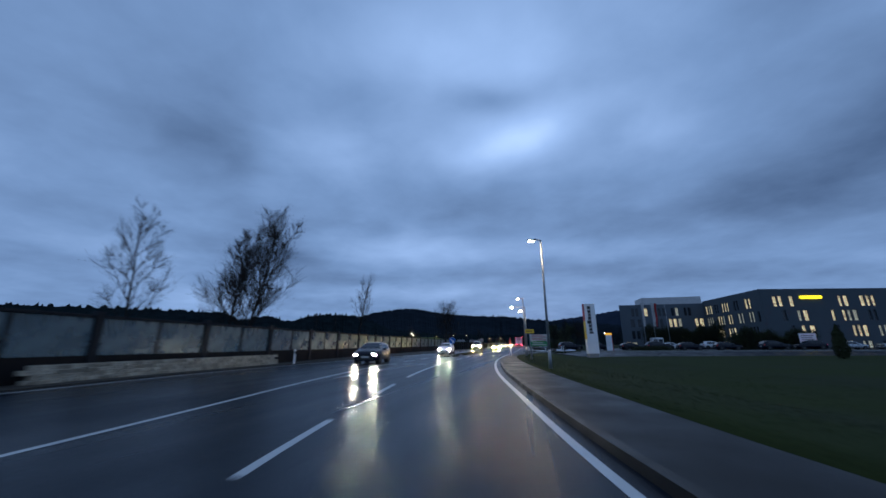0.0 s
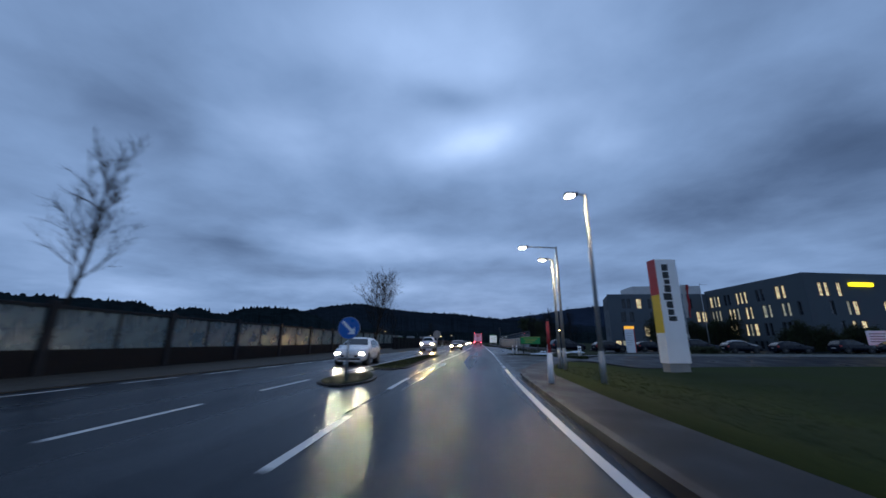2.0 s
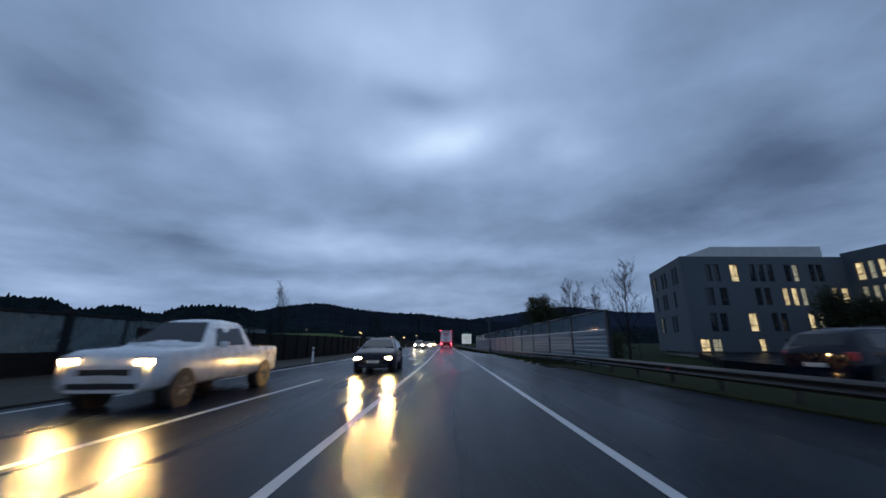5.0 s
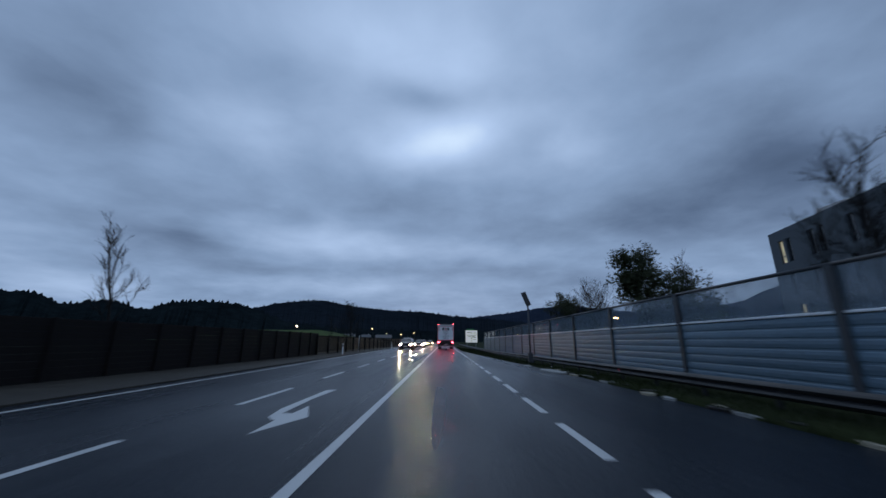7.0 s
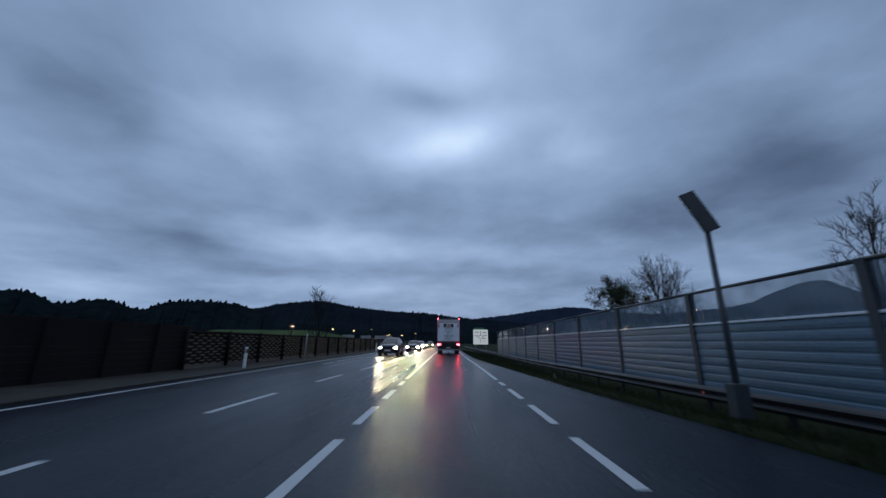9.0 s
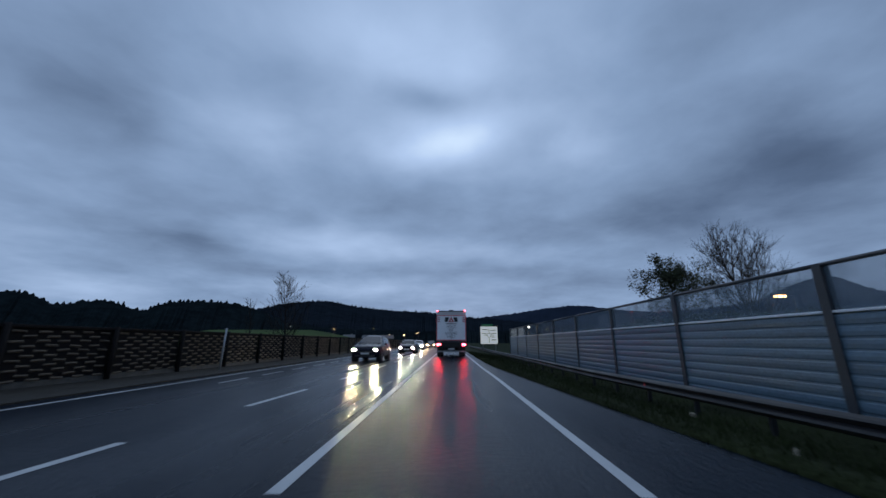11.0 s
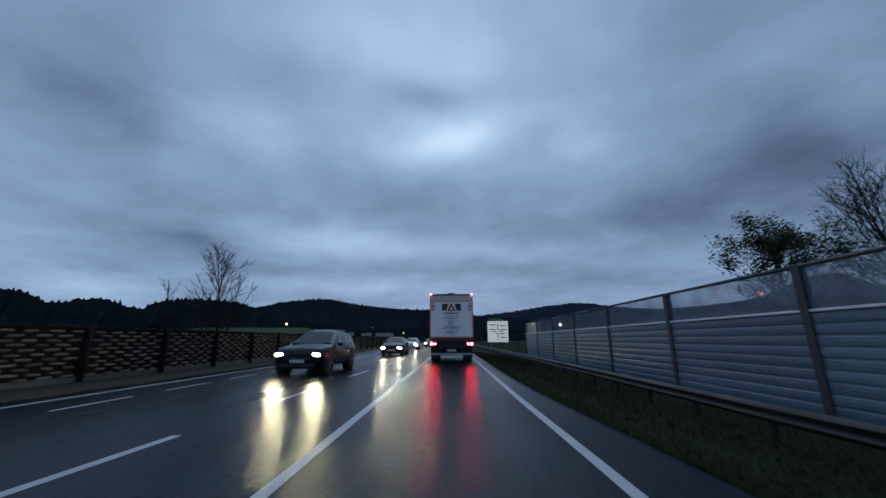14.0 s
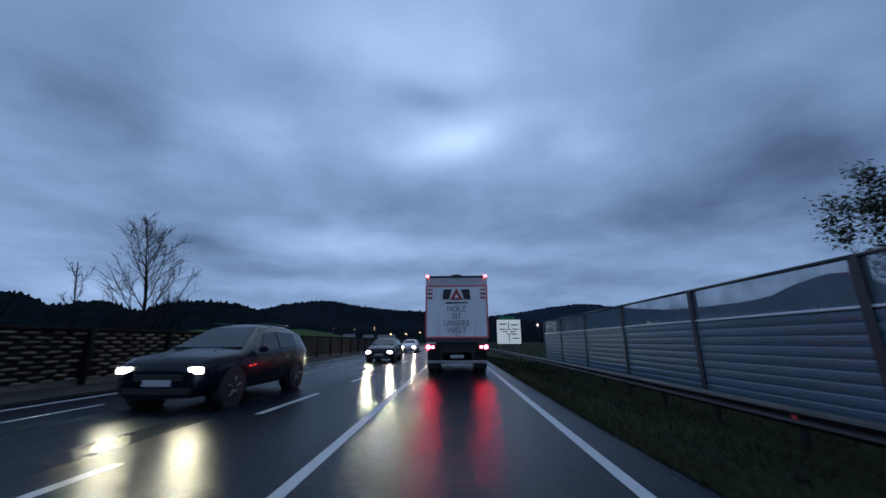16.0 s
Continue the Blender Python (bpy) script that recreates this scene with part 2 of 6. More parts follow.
M = {
    "asphalt": wet_road("wet_asphalt"),
    "side_asphalt": material("wet_side_asphalt", (0.006, 0.008, 0.012), 0.38, vary=0.35, scale=0.5, fine=60, bump=0.2, dist=0.005, rough_vary=0.12, spec=0.05),
    "paint": material("road_paint", (0.50, 0.50, 0.49), 0.42, vary=0.22, scale=1.6, fine=90, bump=0.1, rough_vary=0.12),
    "grass": material("wet_grass", (0.023, 0.028, 0.012), 0.9, vary=0.75, scale=0.45, fine=9, bump=0.6, dist=0.03, spec=0.05),
    "lawn": material("wet_lawn", (0.026, 0.035, 0.0095), 0.9, vary=0.45, scale=0.16, fine=16, bump=0.3, dist=0.02, spec=0.05),
    "field": material("dark_field", (0.016, 0.024, 0.010), 0.95, vary=0.5, scale=0.05, fine=1.2, bump=0.4, dist=0.1, spec=0.03),
    "blade": material("grass_blade", (0.026, 0.034, 0.012), 0.8, vary=0.8, scale=0.45, fine=20, bump=0, spec=0.1),
    "paving": material("wet_footpath", (0.0285, 0.0268, 0.0256), 0.45, vary=0.35, scale=0.8, fine=45, bump=0.3, rough_vary=0.12, spec=0.05),
    "kerb": material("granite_kerb", (0.014, 0.0125, 0.0115), 0.5, vary=0.3, scale=2, fine=60, bump=0.3, island=0.15, spec=0.2),
    "gravel": material("verge_gravel", (0.05, 0.045, 0.038), 0.7, vary=0.45, scale=1.2, fine=40, bump=0.6, dist=0.02, spec=0.1),
    "concrete": material("concrete", (0.26, 0.26, 0.25), 0.75, vary=0.3, scale=0.9, fine=30, bump=0.25),
    "plinth_stone": material("stained_concrete", (0.10, 0.095, 0.085), 0.8, vary=0.45, scale=1.4, fine=20, bump=0.3, island=0.2),
    "plaster": material("grey_plaster", (0.104, 0.123, 0.142), 0.85, vary=0.12, scale=0.3, fine=25, bump=0.1, spec=0.2),
    "plaster_dark": material("dark_grey_plaster", (0.086, 0.103, 0.116), 0.85, vary=0.12, scale=0.3, fine=25, bump=0.1, spec=0.2),
    "roofing": material("roof_sheet", (0.10, 0.105, 0.11), 0.6, vary=0.2),
    "frame": material("dark_window_frame", (0.05, 0.052, 0.055), 0.5, vary=0.1),
    "galv": material("galvanised_steel", (0.30, 0.315, 0.33), 0.5, metal=0.3, vary=0.25, scale=1.5, fine=40, bump=0.08),
    "galv_dark": material("weathered_galvanised_steel", (0.055, 0.060, 0.067), 0.55, metal=0.25, vary=0.3, scale=1.0, fine=30, bump=0.1),
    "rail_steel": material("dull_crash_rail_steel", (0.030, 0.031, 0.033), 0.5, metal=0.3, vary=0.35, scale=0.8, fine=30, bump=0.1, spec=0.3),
    "barrier": material("aluminium_noise_panel", (0.118, 0.185, 0.240), 0.42, metal=0.15, vary=0.35, scale=1.1, fine=20, bump=0.06, island=0.10, stretch=(1, 0.2, 4)),
    "dark_steel": material("dark_painted_steel", (0.014, 0.015, 0.018), 0.6, vary=0.25, scale=3, spec=0.15),
    "timber_dark": material("dark_timber", (0.014, 0.012, 0.012), 0.8, vary=0.4, scale=1.5, fine=25, bump=0.3, spec=0.12),
    "wicker": material("pale_willow", (0.17, 0.135, 0.10), 0.7, vary=0.4, scale=3, fine=30, bump=0.2, island=0.4, spec=0.2),
    "stone": material("pale_stone", (0.33, 0.29, 0.22), 0.8, vary=0.35, scale=2.5, fine=25, bump=0.4, island=0.3, spec=0.2),
    "white": material("white_painted_sheet", (0.82, 0.83, 0.84), 0.42, vary=0.08, scale=0.8, fine=20, bump=0.03),
    "white_dirty": material("dirty_white_sheet", (0.52, 0.51, 0.50), 0.5, vary=0.16, scale=1.1, fine=14, bump=0.04),
    "red": material("red_paint", (0.42, 0.025, 0.025), 0.4, vary=0.1),
    "yellow": material("yellow_paint", (0.75, 0.50, 0.02), 0.4, vary=0.1),
    "orange": glow("orange_sign_glow", (1.0, 0.45, 0.03), 0.9),
    "black": material("black_print", (0.02, 0.02, 0.022), 0.5, vary=0.1),
    "blue": material("blue_sign_film", (0.015, 0.12, 0.45), 0.35, vary=0.08),
    "green": material("green_sign_film", (0.02, 0.22, 0.07), 0.4, vary=0.1),
    "rubber": material("tyre_rubber", (0.018, 0.018, 0.018), 0.75, vary=0.2),
    "rim": material("alloy_rim", (0.16, 0.165, 0.17), 0.4, metal=0.7, vary=0.1),
    "car_dark": material("dark_car_paint", (0.004, 0.006, 0.014), 0.30, vary=0.1, bump=0, spec=0.06, coat=0.45, coat_rough=0.03),
    "car_white": material("white_car_paint", (0.62, 0.63, 0.64), 0.28, vary=0.06, coat=0.6, bump=0),
    "car_silver": material("silver_car_paint", (0.36, 0.38, 0.40), 0.28, metal=0.5, vary=0.06, coat=0.6, bump=0),
    "car_glass": material("dark_car_glass", (0.012, 0.014, 0.018), 0.06, vary=0.1, bump=0, coat=0.2, spec=0.35),
    "chassis": material("dirty_chassis", (0.022, 0.021, 0.020), 0.7, vary=0.4),
    "bark": material("wet_bark", (0.020, 0.018, 0.017), 0.85, vary=0.35, scale=3, fine=40, bump=0.4, spec=0.1),
    "meadow": material("damp_meadow", (0.055, 0.085, 0.030), 0.95, vary=0.35, scale=0.05, fine=1.0, bump=0, spec=0.03),
    "leaf": material("late_leaf", (0.030, 0.036, 0.016), 0.7, vary=0.4, scale=1.0, fine=8, bump=0, spec=0.1),
    # wooded ridges paler and bluer with distance: air haze put into the colours
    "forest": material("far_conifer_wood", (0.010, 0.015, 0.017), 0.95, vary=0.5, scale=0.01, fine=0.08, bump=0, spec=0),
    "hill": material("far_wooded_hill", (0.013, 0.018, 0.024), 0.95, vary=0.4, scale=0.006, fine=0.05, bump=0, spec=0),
    "hill_far": material("far_hazed_hill", (0.020, 0.028, 0.045), 0.95, vary=0.3, scale=0.004, fine=0.03, bump=0, spec=0),
    # slight grime, plus the sky's pale reflection put into tint and alpha
    "clear": glass("grimy_sky_hazed_panel", (0.20, 0.26, 0.31), 0.36),
    "milky": glass("milky_acrylic_panel", (0.17, 0.22, 0.235), 0.58, 0.3),
    "pane": material("dark_window_pane", (0.02, 0.024, 0.03), 0.08, vary=0.2, bump=0),
    "pane_lit": lit_room("lit_window", (1.0, 0.74, 0.36), 0.62),
    "pane_dim": lit_room("dim_lit_window", (0.9, 0.78, 0.48), 0.22),
    "lamp_glow": glow("lamp_led", (1.0, 0.70, 0.36), 820.0),
    "lamp_warm": glow("lamp_sodium", (1.0, 0.55, 0.18), 40.0),
    "head_glow": glow("headlight", (1.0, 0.88, 0.62), 850.0),
    "head_warm": glow("halogen_headlight", (1.0, 0.60, 0.23), 1500.0),
    "head_led": glow("led_headlight", (1.0, 0.90, 0.60), 520.0),
    "head_amber": glow("dipped_headlight", (1.0, 0.60, 0.24), 350.0),
    "tail_glow": glow("tail_light", (1.0, 0.03, 0.05), 85.0),
    # reflective sign film: faint emission stands in for headlights thrown back
    "sign_retro_glow": glow("retroreflective_sign_glow", (0.95, 0.96, 0.88), 0.30),
    "tail_dim": glow("marker_light", (1.0, 0.04, 0.06), 30.0),
    "yellow_glow": glow("yellow_sign_glow", (1.0, 0.80, 0.01), 1.3),
    "green_glow": glow("green_board", (0.02, 0.22, 0.06), 0.07),
    "faded_yellow": material("faded_yellow_print", (0.34, 0.33, 0.05), 0.5, vary=0.2),
    "snow": material("dirty_snow", (0.62, 0.65, 0.70), 0.7, vary=0.2, scale=1.5, fine=14, bump=0.4, dist=0.03),
    "panel_print": material("faded_print", (0.42, 0.22, 0.22), 0.5, vary=0.2),
    "grey_back": material("sign_back_grey", (0.24, 0.235, 0.23), 0.5, metal=0.4, vary=0.2),
    "red_film": material("red_reflective_tape", (0.75, 0.10, 0.11), 0.35, vary=0.1),
}


# ---------------------------------------------------------------- building blocks
def mesh_of(name, bm, mat):
    me = bpy.data.meshes.new(name)
    bm.to_mesh(me)
    bm.free()
    me.materials.append(M[mat] if isinstance(mat, str) else mat)
    return me


def part(name, bm, mat, parent=None, label=""):
    ob = new(name, mesh_of(name, bm, mat))
    if parent is not None:
        ob.parent = parent
    if label:
        ob["label"] = label
    return ob


def thing(name, x=0, y=0, z=0, rz=0, label="", category="", group="", kind=""):
    ob = new(name)
    ob.matrix_world = pose(x, y, z, 0, 0, rz)
    ob.empty_display_size = 0.3
    return tagged(ob, label, category, group, kind)


def box(bm, x0, x1, y0, y1, z0, z1, bevel=0.0):
    vs = [bm.verts.new(p) for p in ((x0, y0, z0), (x1, y0, z0), (x1, y1, z0), (x0, y1, z0), (x0, y0, z1), (x1, y0, z1), (x1, y1, z1), (x0, y1, z1))]
    fs = [bm.faces.new([vs[i] for i in f]) for f in ((3, 2, 1, 0), (4, 5, 6, 7), (0, 1, 5, 4), (1, 2, 6, 5), (2, 3, 7, 6), (3, 0, 4, 7))]
    if bevel:
        es = {e for f in fs for e in f.edges}
        bmesh.ops.bevel(bm, geom=list(es), offset=bevel, segments=2, affect="EDGES", profile=0.6)
    return bm


def boxed(*a):
    return box(bmesh.new(), *a)


def tube(bm, a, b, r0, r1, sides=8, cap=True):
    """A tapered round bar from a to b."""
    a, b = Vector(a), Vector(b)
    d = (b - a).normalized()
    u = d.orthogonal().normalized()
    v = d.cross(u)
    ra = [bm.verts.new(a + (u * math.cos(i * math.tau / sides) + v * math.sin(i * math.tau / sides)) * r0) for i in range(sides)]
    rb = [bm.verts.new(b + (u * math.cos(i * math.tau / sides) + v * math.sin(i * math.tau / sides)) * r1) for i in range(sides)]
    for i in range(sides):
        f = bm.faces.new((ra[i], ra[(i + 1) % sides], rb[(i + 1) % sides], rb[i]))
        f.smooth = True
    if cap:
        bm.faces.new(ra[::-1])
        bm.faces.new(rb)
    return bm


def tubed(*a, **k):
    return tube(bmesh.new(), *a, **k)


def prism(bm, outline, z0, z1, bevel=0.0):
    """A slab over an outline in plan, counter-clockwise."""
    lo = [bm.verts.new((x, y, z0)) for x, y in outline]
    hi = [bm.verts.new((x, y, z1)) for x, y in outline]
    n = len(outline)
    fs = [bm.faces.new(hi), bm.faces.new(lo[::-1])]
    fs += [bm.faces.new((lo[i], lo[(i + 1) % n], hi[(i + 1) % n], hi[i])) for i in range(n)]
    if bevel:
        bmesh.ops.bevel(bm, geom=[e for e in fs[0].edges], offset=bevel, segments=2, affect="EDGES")
    bmesh.ops.triangulate(bm, faces=[f for f in bm.faces if len(f.verts) > 4])
    return bm


def along(knots):
    """A smooth curve x(y) through a few knots."""
    ys, xs = [k[0] for k in knots], [k[1] for k in knots]
    ms = []
    for i in range(len(ys)):
        a, b = max(i - 1, 0), min(i + 1, len(ys) - 1)
        ms.append((xs[b] - xs[a]) / (ys[b] - ys[a]))

    def f(y):
        if y <= ys[0]:
            return xs[0] + ms[0] * (y - ys[0])
        if y >= ys[-1]:
            return xs[-1] + ms[-1] * (y - ys[-1])
        i = max(j for j in range(len(ys) - 1) if ys[j] <= y)
        h = ys[i + 1] - ys[i]
        t = (y - ys[i]) / h
        return ((2 * t ** 3 - 3 * t * t + 1) * xs[i] + (t ** 3 - 2 * t * t + t) * h * ms[i]
                + (-2 * t ** 3 + 3 * t * t) * xs[i + 1] + (t ** 3 - t * t) * h * ms[i + 1])
    return f


def ribbon(fl, fr, y0, y1, step, z, thick=0.0):
    """A strip of ground between two curves, with real edges when thick is given."""
    bm = bmesh.new()
    n = max(1, round((y1 - y0) / step))
    rows = []
    for i in range(n + 1):
        y = y0 + (y1 - y0) * i / n
        p = [(fl(y), y, z), (fr(y), y, z)]
        if thick:
            p = [(fl(y), y, z - thick), *p, (fr(y), y, z - thick)]
        rows.append([bm.verts.new(q) for q in p])
    for a, b in zip(rows, rows[1:]):
        for i in range(len(a) - 1):
            bm.faces.new((a[i], a[i + 1], b[i + 1], b[i]))
    return bm


# ---------------------------------------------------------------- road and ground
RIGHT = along([(-60, 18.5), (-20, 6.0), (4, 0.75), (10.5, -0.40), (17, -1.42), (24.2, -2.18), (31.4, -2.64), (38.4, -2.74), (48, -2.66), (63, -2.42), (90, -2.32), (130, -2.32), (138, -2.40), (260, -2.36)])
LEFT = along([(-60, 14.6), (-20, 2.6), (3.5, -2.92), (10.4, -4.18), (17, -5.17), (26, -5.95), (32, -6.12), (38.4, -6.40), (46, -6.38), (54, -6.30), (62, -6.05), (80, -5.72), (92, -5.5), (130, -5.46), (260, -5.45)])
EDGE = along([(-60, 2.5), (-20, -10.0), (10, -14.7), (20, -15.3), (42, -14.4), (60, -13.4), (80, -12.3), (100, -11.9), (140, -12.5), (200, -12.7), (260, -12.7)])
MID = along([(63, -9.2), (76, -8.8), (90, -8.4), (100, -8.25), (116, -8.3), (124, -8.05), (131, -7.65), (140, -7.5), (150, -7.2), (260, -7.2)])

FAR_Y = 330
ground = part("ground", prism(bmesh.new(), [(-2600, -2600), (2600, -2600), (2600, 2600), (-2600, 2600)], -1.20, -0.62), "field")
tagged(ground, "dark wet meadow and open ground in dusk light", "ground", kind="structure")
road = part("road", ribbon(lambda y: EDGE(y) - 0.6, lambda y: RIGHT(y) + 0.40, -60, FAR_Y, 1.5, 0.0, 0.7), "asphalt")
tagged(road, "wet dark asphalt main road reflecting the lights", "road", kind="structure")

# side road that opens to the right beyond the lawn, and the parking ground behind it
bm = bmesh.new()
rows = []
for (sx, sy), (nx, ny), fall in (((-3.0, 43.0), (-3.0, 70), 0), ((-2.1, 43.3), (-1.4, 69.5), 0), ((-0.5, 49.5), (-0.6, 66.6), 0), ((1.4, 52.3), (2.5, 65.0), 0), ((2.8, 53.4), (3.2, 64.8), 0.08), ((4.3, 54.3), (4, 64.5), 0.26), ((6.5, 55.3), (6.5, 64.5), 0.54),
                                 ((9, 56.3), (9.5, 64.5), 0.60), ((14, 57.7), (14, 64.5), 0.60), ((60, 65.5), (40, 66.5), 0.60), ((95, 69.9), (95, 73), 0.60)):
    rows.append([bm.verts.new((sx, sy, -0.9))] + [bm.verts.new((sx + (nx - sx) * k / 6, sy + (ny - sy) * k / 6, -0.004 - fall * (1 - k / 6))) for k in range(7)] + [bm.verts.new((nx, ny, -0.9))])
for a, b in zip(rows, rows[1:]):
    for i in range(8):
        bm.faces.new((a[i], b[i], b[i + 1], a[i + 1]))
bmesh.ops.recalc_face_normals(bm, faces=bm.faces)
side = part("side_road", bm, "side_asphalt")
tagged(side, "wet asphalt side road joining the main road", "road", kind="structure")
yard = part("parking_ground", prism(bmesh.new(), [(12, 76), (16, 72), (60, 76), (110, 82), (110, 110), (48, 110), (26, 113), (16, 96)], -0.7, -0.03), "side_asphalt")
tagged(yard, "wet dark parking ground before the office building", "parking lot", kind="structure")


def lane_line(name, f, y0, y1, w=0.14, label="white painted lane line on wet asphalt"):
    return tagged(part(name, ribbon(lambda y: f(y) - w / 2, lambda y: f(y) + w / 2, y0, y1, 1.0, 0.004), "paint"), label, "road marking", kind="structure")


def dashes(name, f, spans, w=0.14, label="broken white lane line on wet asphalt"):
    root = thing(name, label=label, category="road marking", kind="structure")
    for a, b in spans:
        part("dash", ribbon(lambda y: f(y) - w / 2, lambda y: f(y) + w / 2, a, b, 1.0, 0.004), "paint", root)
    return root


def steps(start, period, length, end):
    out = []
    while start < end:
        out.append((start, min(start + length, end)))
        start += period
    return out


lane_line("lane_line", RIGHT, -60, 45.4)
dashes("broken_line", RIGHT, steps(46.2, 2.84, 1.75, 62.9))
lane_line("lane_line", RIGHT, 63.3, 89.5)
dashes("broken_line", RIGHT, steps(90.22, 2.64, 1.8, 120.2))
lane_line("lane_line", RIGHT, 120.9, FAR_Y)
dashes("broken_line", LEFT, steps(-59.85, 5.75, 2.75, 12))
lane_line("lane_line", LEFT, 14.3, 23.5)
dashes("broken_line", LEFT, [(26.1, 28.8), (31.4, 34.1), (37.7, 40.7)])
lane_line("lane_line", LEFT, 42.9, 61.2)
dashes("broken_line", LEFT, [(64.3, 66.3)])
lane_line("lane_line", LEFT, 69.0, 112.9)
dashes("broken_line", LEFT, steps(113.8, 2.6, 1.6, 120.2))
lane_line("lane_line", LEFT, 120.9, FAR_Y)
BAY = along([(-60, 10), (-20, -1.8), (6.4, -6.75), (14, -8.2), (24, -9.3), (44, -9.62), (56, -9.4), (63, -9.2)])
lane_line("lane_line", BAY, -60, 24.1)
dashes("broken_line", BAY, steps(27.2, 4.9, 2.8, 42))
lane_line("lane_line", BAY, 43, 63)
lane_line("lane_line", MID, 63, 82)
dashes("broken_line", MID, steps(88.3, 5.25, 2.6, 260))
lane_line("edge_line", EDGE, -60, 37, label="white painted edge line on wet asphalt")
dashes("broken_line", EDGE, steps(38, 3.2, 1.9, 62))
lane_line("edge_line", EDGE, 62, FAR_Y, label="white painted edge line on wet asphalt")
dashes("broken_line", lambda y: EDGE(y) + 1.25, steps(129, 2.75, 1.75, 190), 0.1)
# broken give-way line across the turning bay
give_way = thing("give_way_line", label="broken white give-way line across the turning bay", category="road marking", kind="structure")
for x0, x1 in ((-9.3, -8.8), (-8.35, -7.65), (-7.24, -6.6), (-6.24, -5.7)):
    part("dash", boxed(x0, x1, 23.75 + x0 * -0.0, 23.95, 0.001, 0.005), "paint", give_way)
# white nose round the end of the island
bm = bmesh.new()
ring = []
for i in range(15):
    a = radians(-62 + 200 * i / 14)
    ring.append([bm.verts.new((-7.75 + math.cos(a) * (1.75 + d), 62.6 + math.sin(a) * (2.6 + d) if math.sin(a) > 0 else 62.6 + math.sin(a) * (1.2 + d), 0.005)) for d in (0, 0.14)])
for a, b in zip(ring, ring[1:]):
    bm.faces.new((a[0], a[1], b[1], b[0]))
tagged(part("nose_line", bm, "paint"), "white painted arc round the island's end", "road marking", kind="structure")
# turning arrow in the middle lane
bm = bmesh.new()
bm.faces.new([bm.verts.new((x, y, 0.005)) for x, y in [(-6.95, 101.16), (-7.2, 101.03), (-7.22, 98.41), (-7.11, 97.68), (-6.94, 97.42), (-6.88, 97.42), (-6.84, 96.49), (-6.43, 97.66), (-6.81, 98.72), (-6.82, 97.98), (-7.0, 97.98), (-7.04, 99.64)]])
bm.normal_update()
bmesh.ops.triangulate(bm, faces=bm.faces[:], ngon_method="EAR_CLIP")
bm.normal_update()
if list(bm.faces)[0].normal.z < 0:
    bmesh.ops.reverse_faces(bm, faces=bm.faces[:])
tagged(part("turn_arrow", bm, "paint"), "white painted turning arrow on wet asphalt", "road marking", kind="structure")

# traffic island, in two parts, with pale kerbs and turf
for y0, y1, sink in ((38.0, 42.4, 0), (44.2, 62.0, 0)):
    il = lambda y, a=y0, b=y1: BAY(y) + 0.45 + 0.95 * max(0, 1 - (y - a) / 1.6) ** 2 + 0.6 * max(0, 1 - (b - y) / 2.0) ** 2
    ir = lambda y, a=y0, b=y1: LEFT(y) - 0.95 - 0.55 * max(0, 1 - (y - a) / 1.6) ** 2 - 0.8 * max(0, 1 - (b - y) / 3.0) ** 2 - 0.02 * (y - a) * 0.8
    isl = tagged(part("island_kerb", ribbon(il, ir, y0, y1, 0.4, 0.05, 0.2), "paving"), "pale kerbed traffic island in the road", "traffic island", kind="structure")
    tagged(part("island_turf", ribbon(lambda y: il(y) + 0.14, lambda y: ir(y) - 0.14, y0 + 0.2, y1 - 0.2, 0.4, 0.075, 0.05), "grass"), "wet turf on the traffic island", "grass", kind="structure")

# right-hand kerb, footpath and lawn up to the junction
KERB = lambda y: RIGHT(y) + 0.30
bend = [(-2.2, 43.2), (-1.75, 45.4), (-1.2, 47.6), (-0.54, 49.6), (0.2, 51.1), (1.4, 52.5), (2.8, 53.6), (4.3, 54.5), (6.5, 55.5), (9, 56.5)]


def offset(line, d):
    out = []
    for i, (x, y) in enumerate(line):
        a, b = line[max(i - 1, 0)], line[min(i + 1, len(line) - 1)]
        tx, ty = b[0] - a[0], b[1] - a[1]
        n = math.hypot(tx, ty)
        out.append((x + ty / n * d, y - tx / n * d))
    return out


edge = [(KERB(y), y) for y in [-60 + 1.25 * i for i in range(82)] if y < 42] + bend
inner = offset(edge, 0.16)
outer = [(p[0] + (q[0] - p[0]) * k, p[1] + (q[1] - p[1]) * k) for p, q, k in zip(offset(edge, 1.75), offset(edge, 1.22), [min(1, max(0, (e[1] - 18) / 18)) for e in edge])]
bm = bmesh.new()


def fall(p):
    """How far the corner has sunk along the side road."""
    u = min(1, max(0, (p[0] - 1.4) / 6.5)) if p[1] > 48 else 0
    return 0.62 * u * u * (3 - 2 * u)


rows = [[bm.verts.new((*a, -0.05 - fall(a))), bm.verts.new((a[0] + (b[0] - a[0]) * 0.15, a[1] + (b[1] - a[1]) * 0.15, 0.115 - fall(a))), bm.verts.new((*b, 0.12 - fall(a))), bm.verts.new((*b, -0.05 - fall(a)))] for a, b in zip(edge, inner)]
for a, b in zip(rows, rows[1:]):
    for i in range(3):
        bm.faces.new((a[i], a[i + 1], b[i + 1], b[i]))
tagged(part("kerb", bm, "kerb"), "worn granite kerb along the footpath", "kerb", kind="structure")
bm = bmesh.new()
rows = [[bm.verts.new((*a, 0.112 - fall(a))), bm.verts.new((*b, 0.112 - fall(a))), bm.verts.new((*b, -0.2 - fall(a)))] for a, b in zip(inner, outer)]
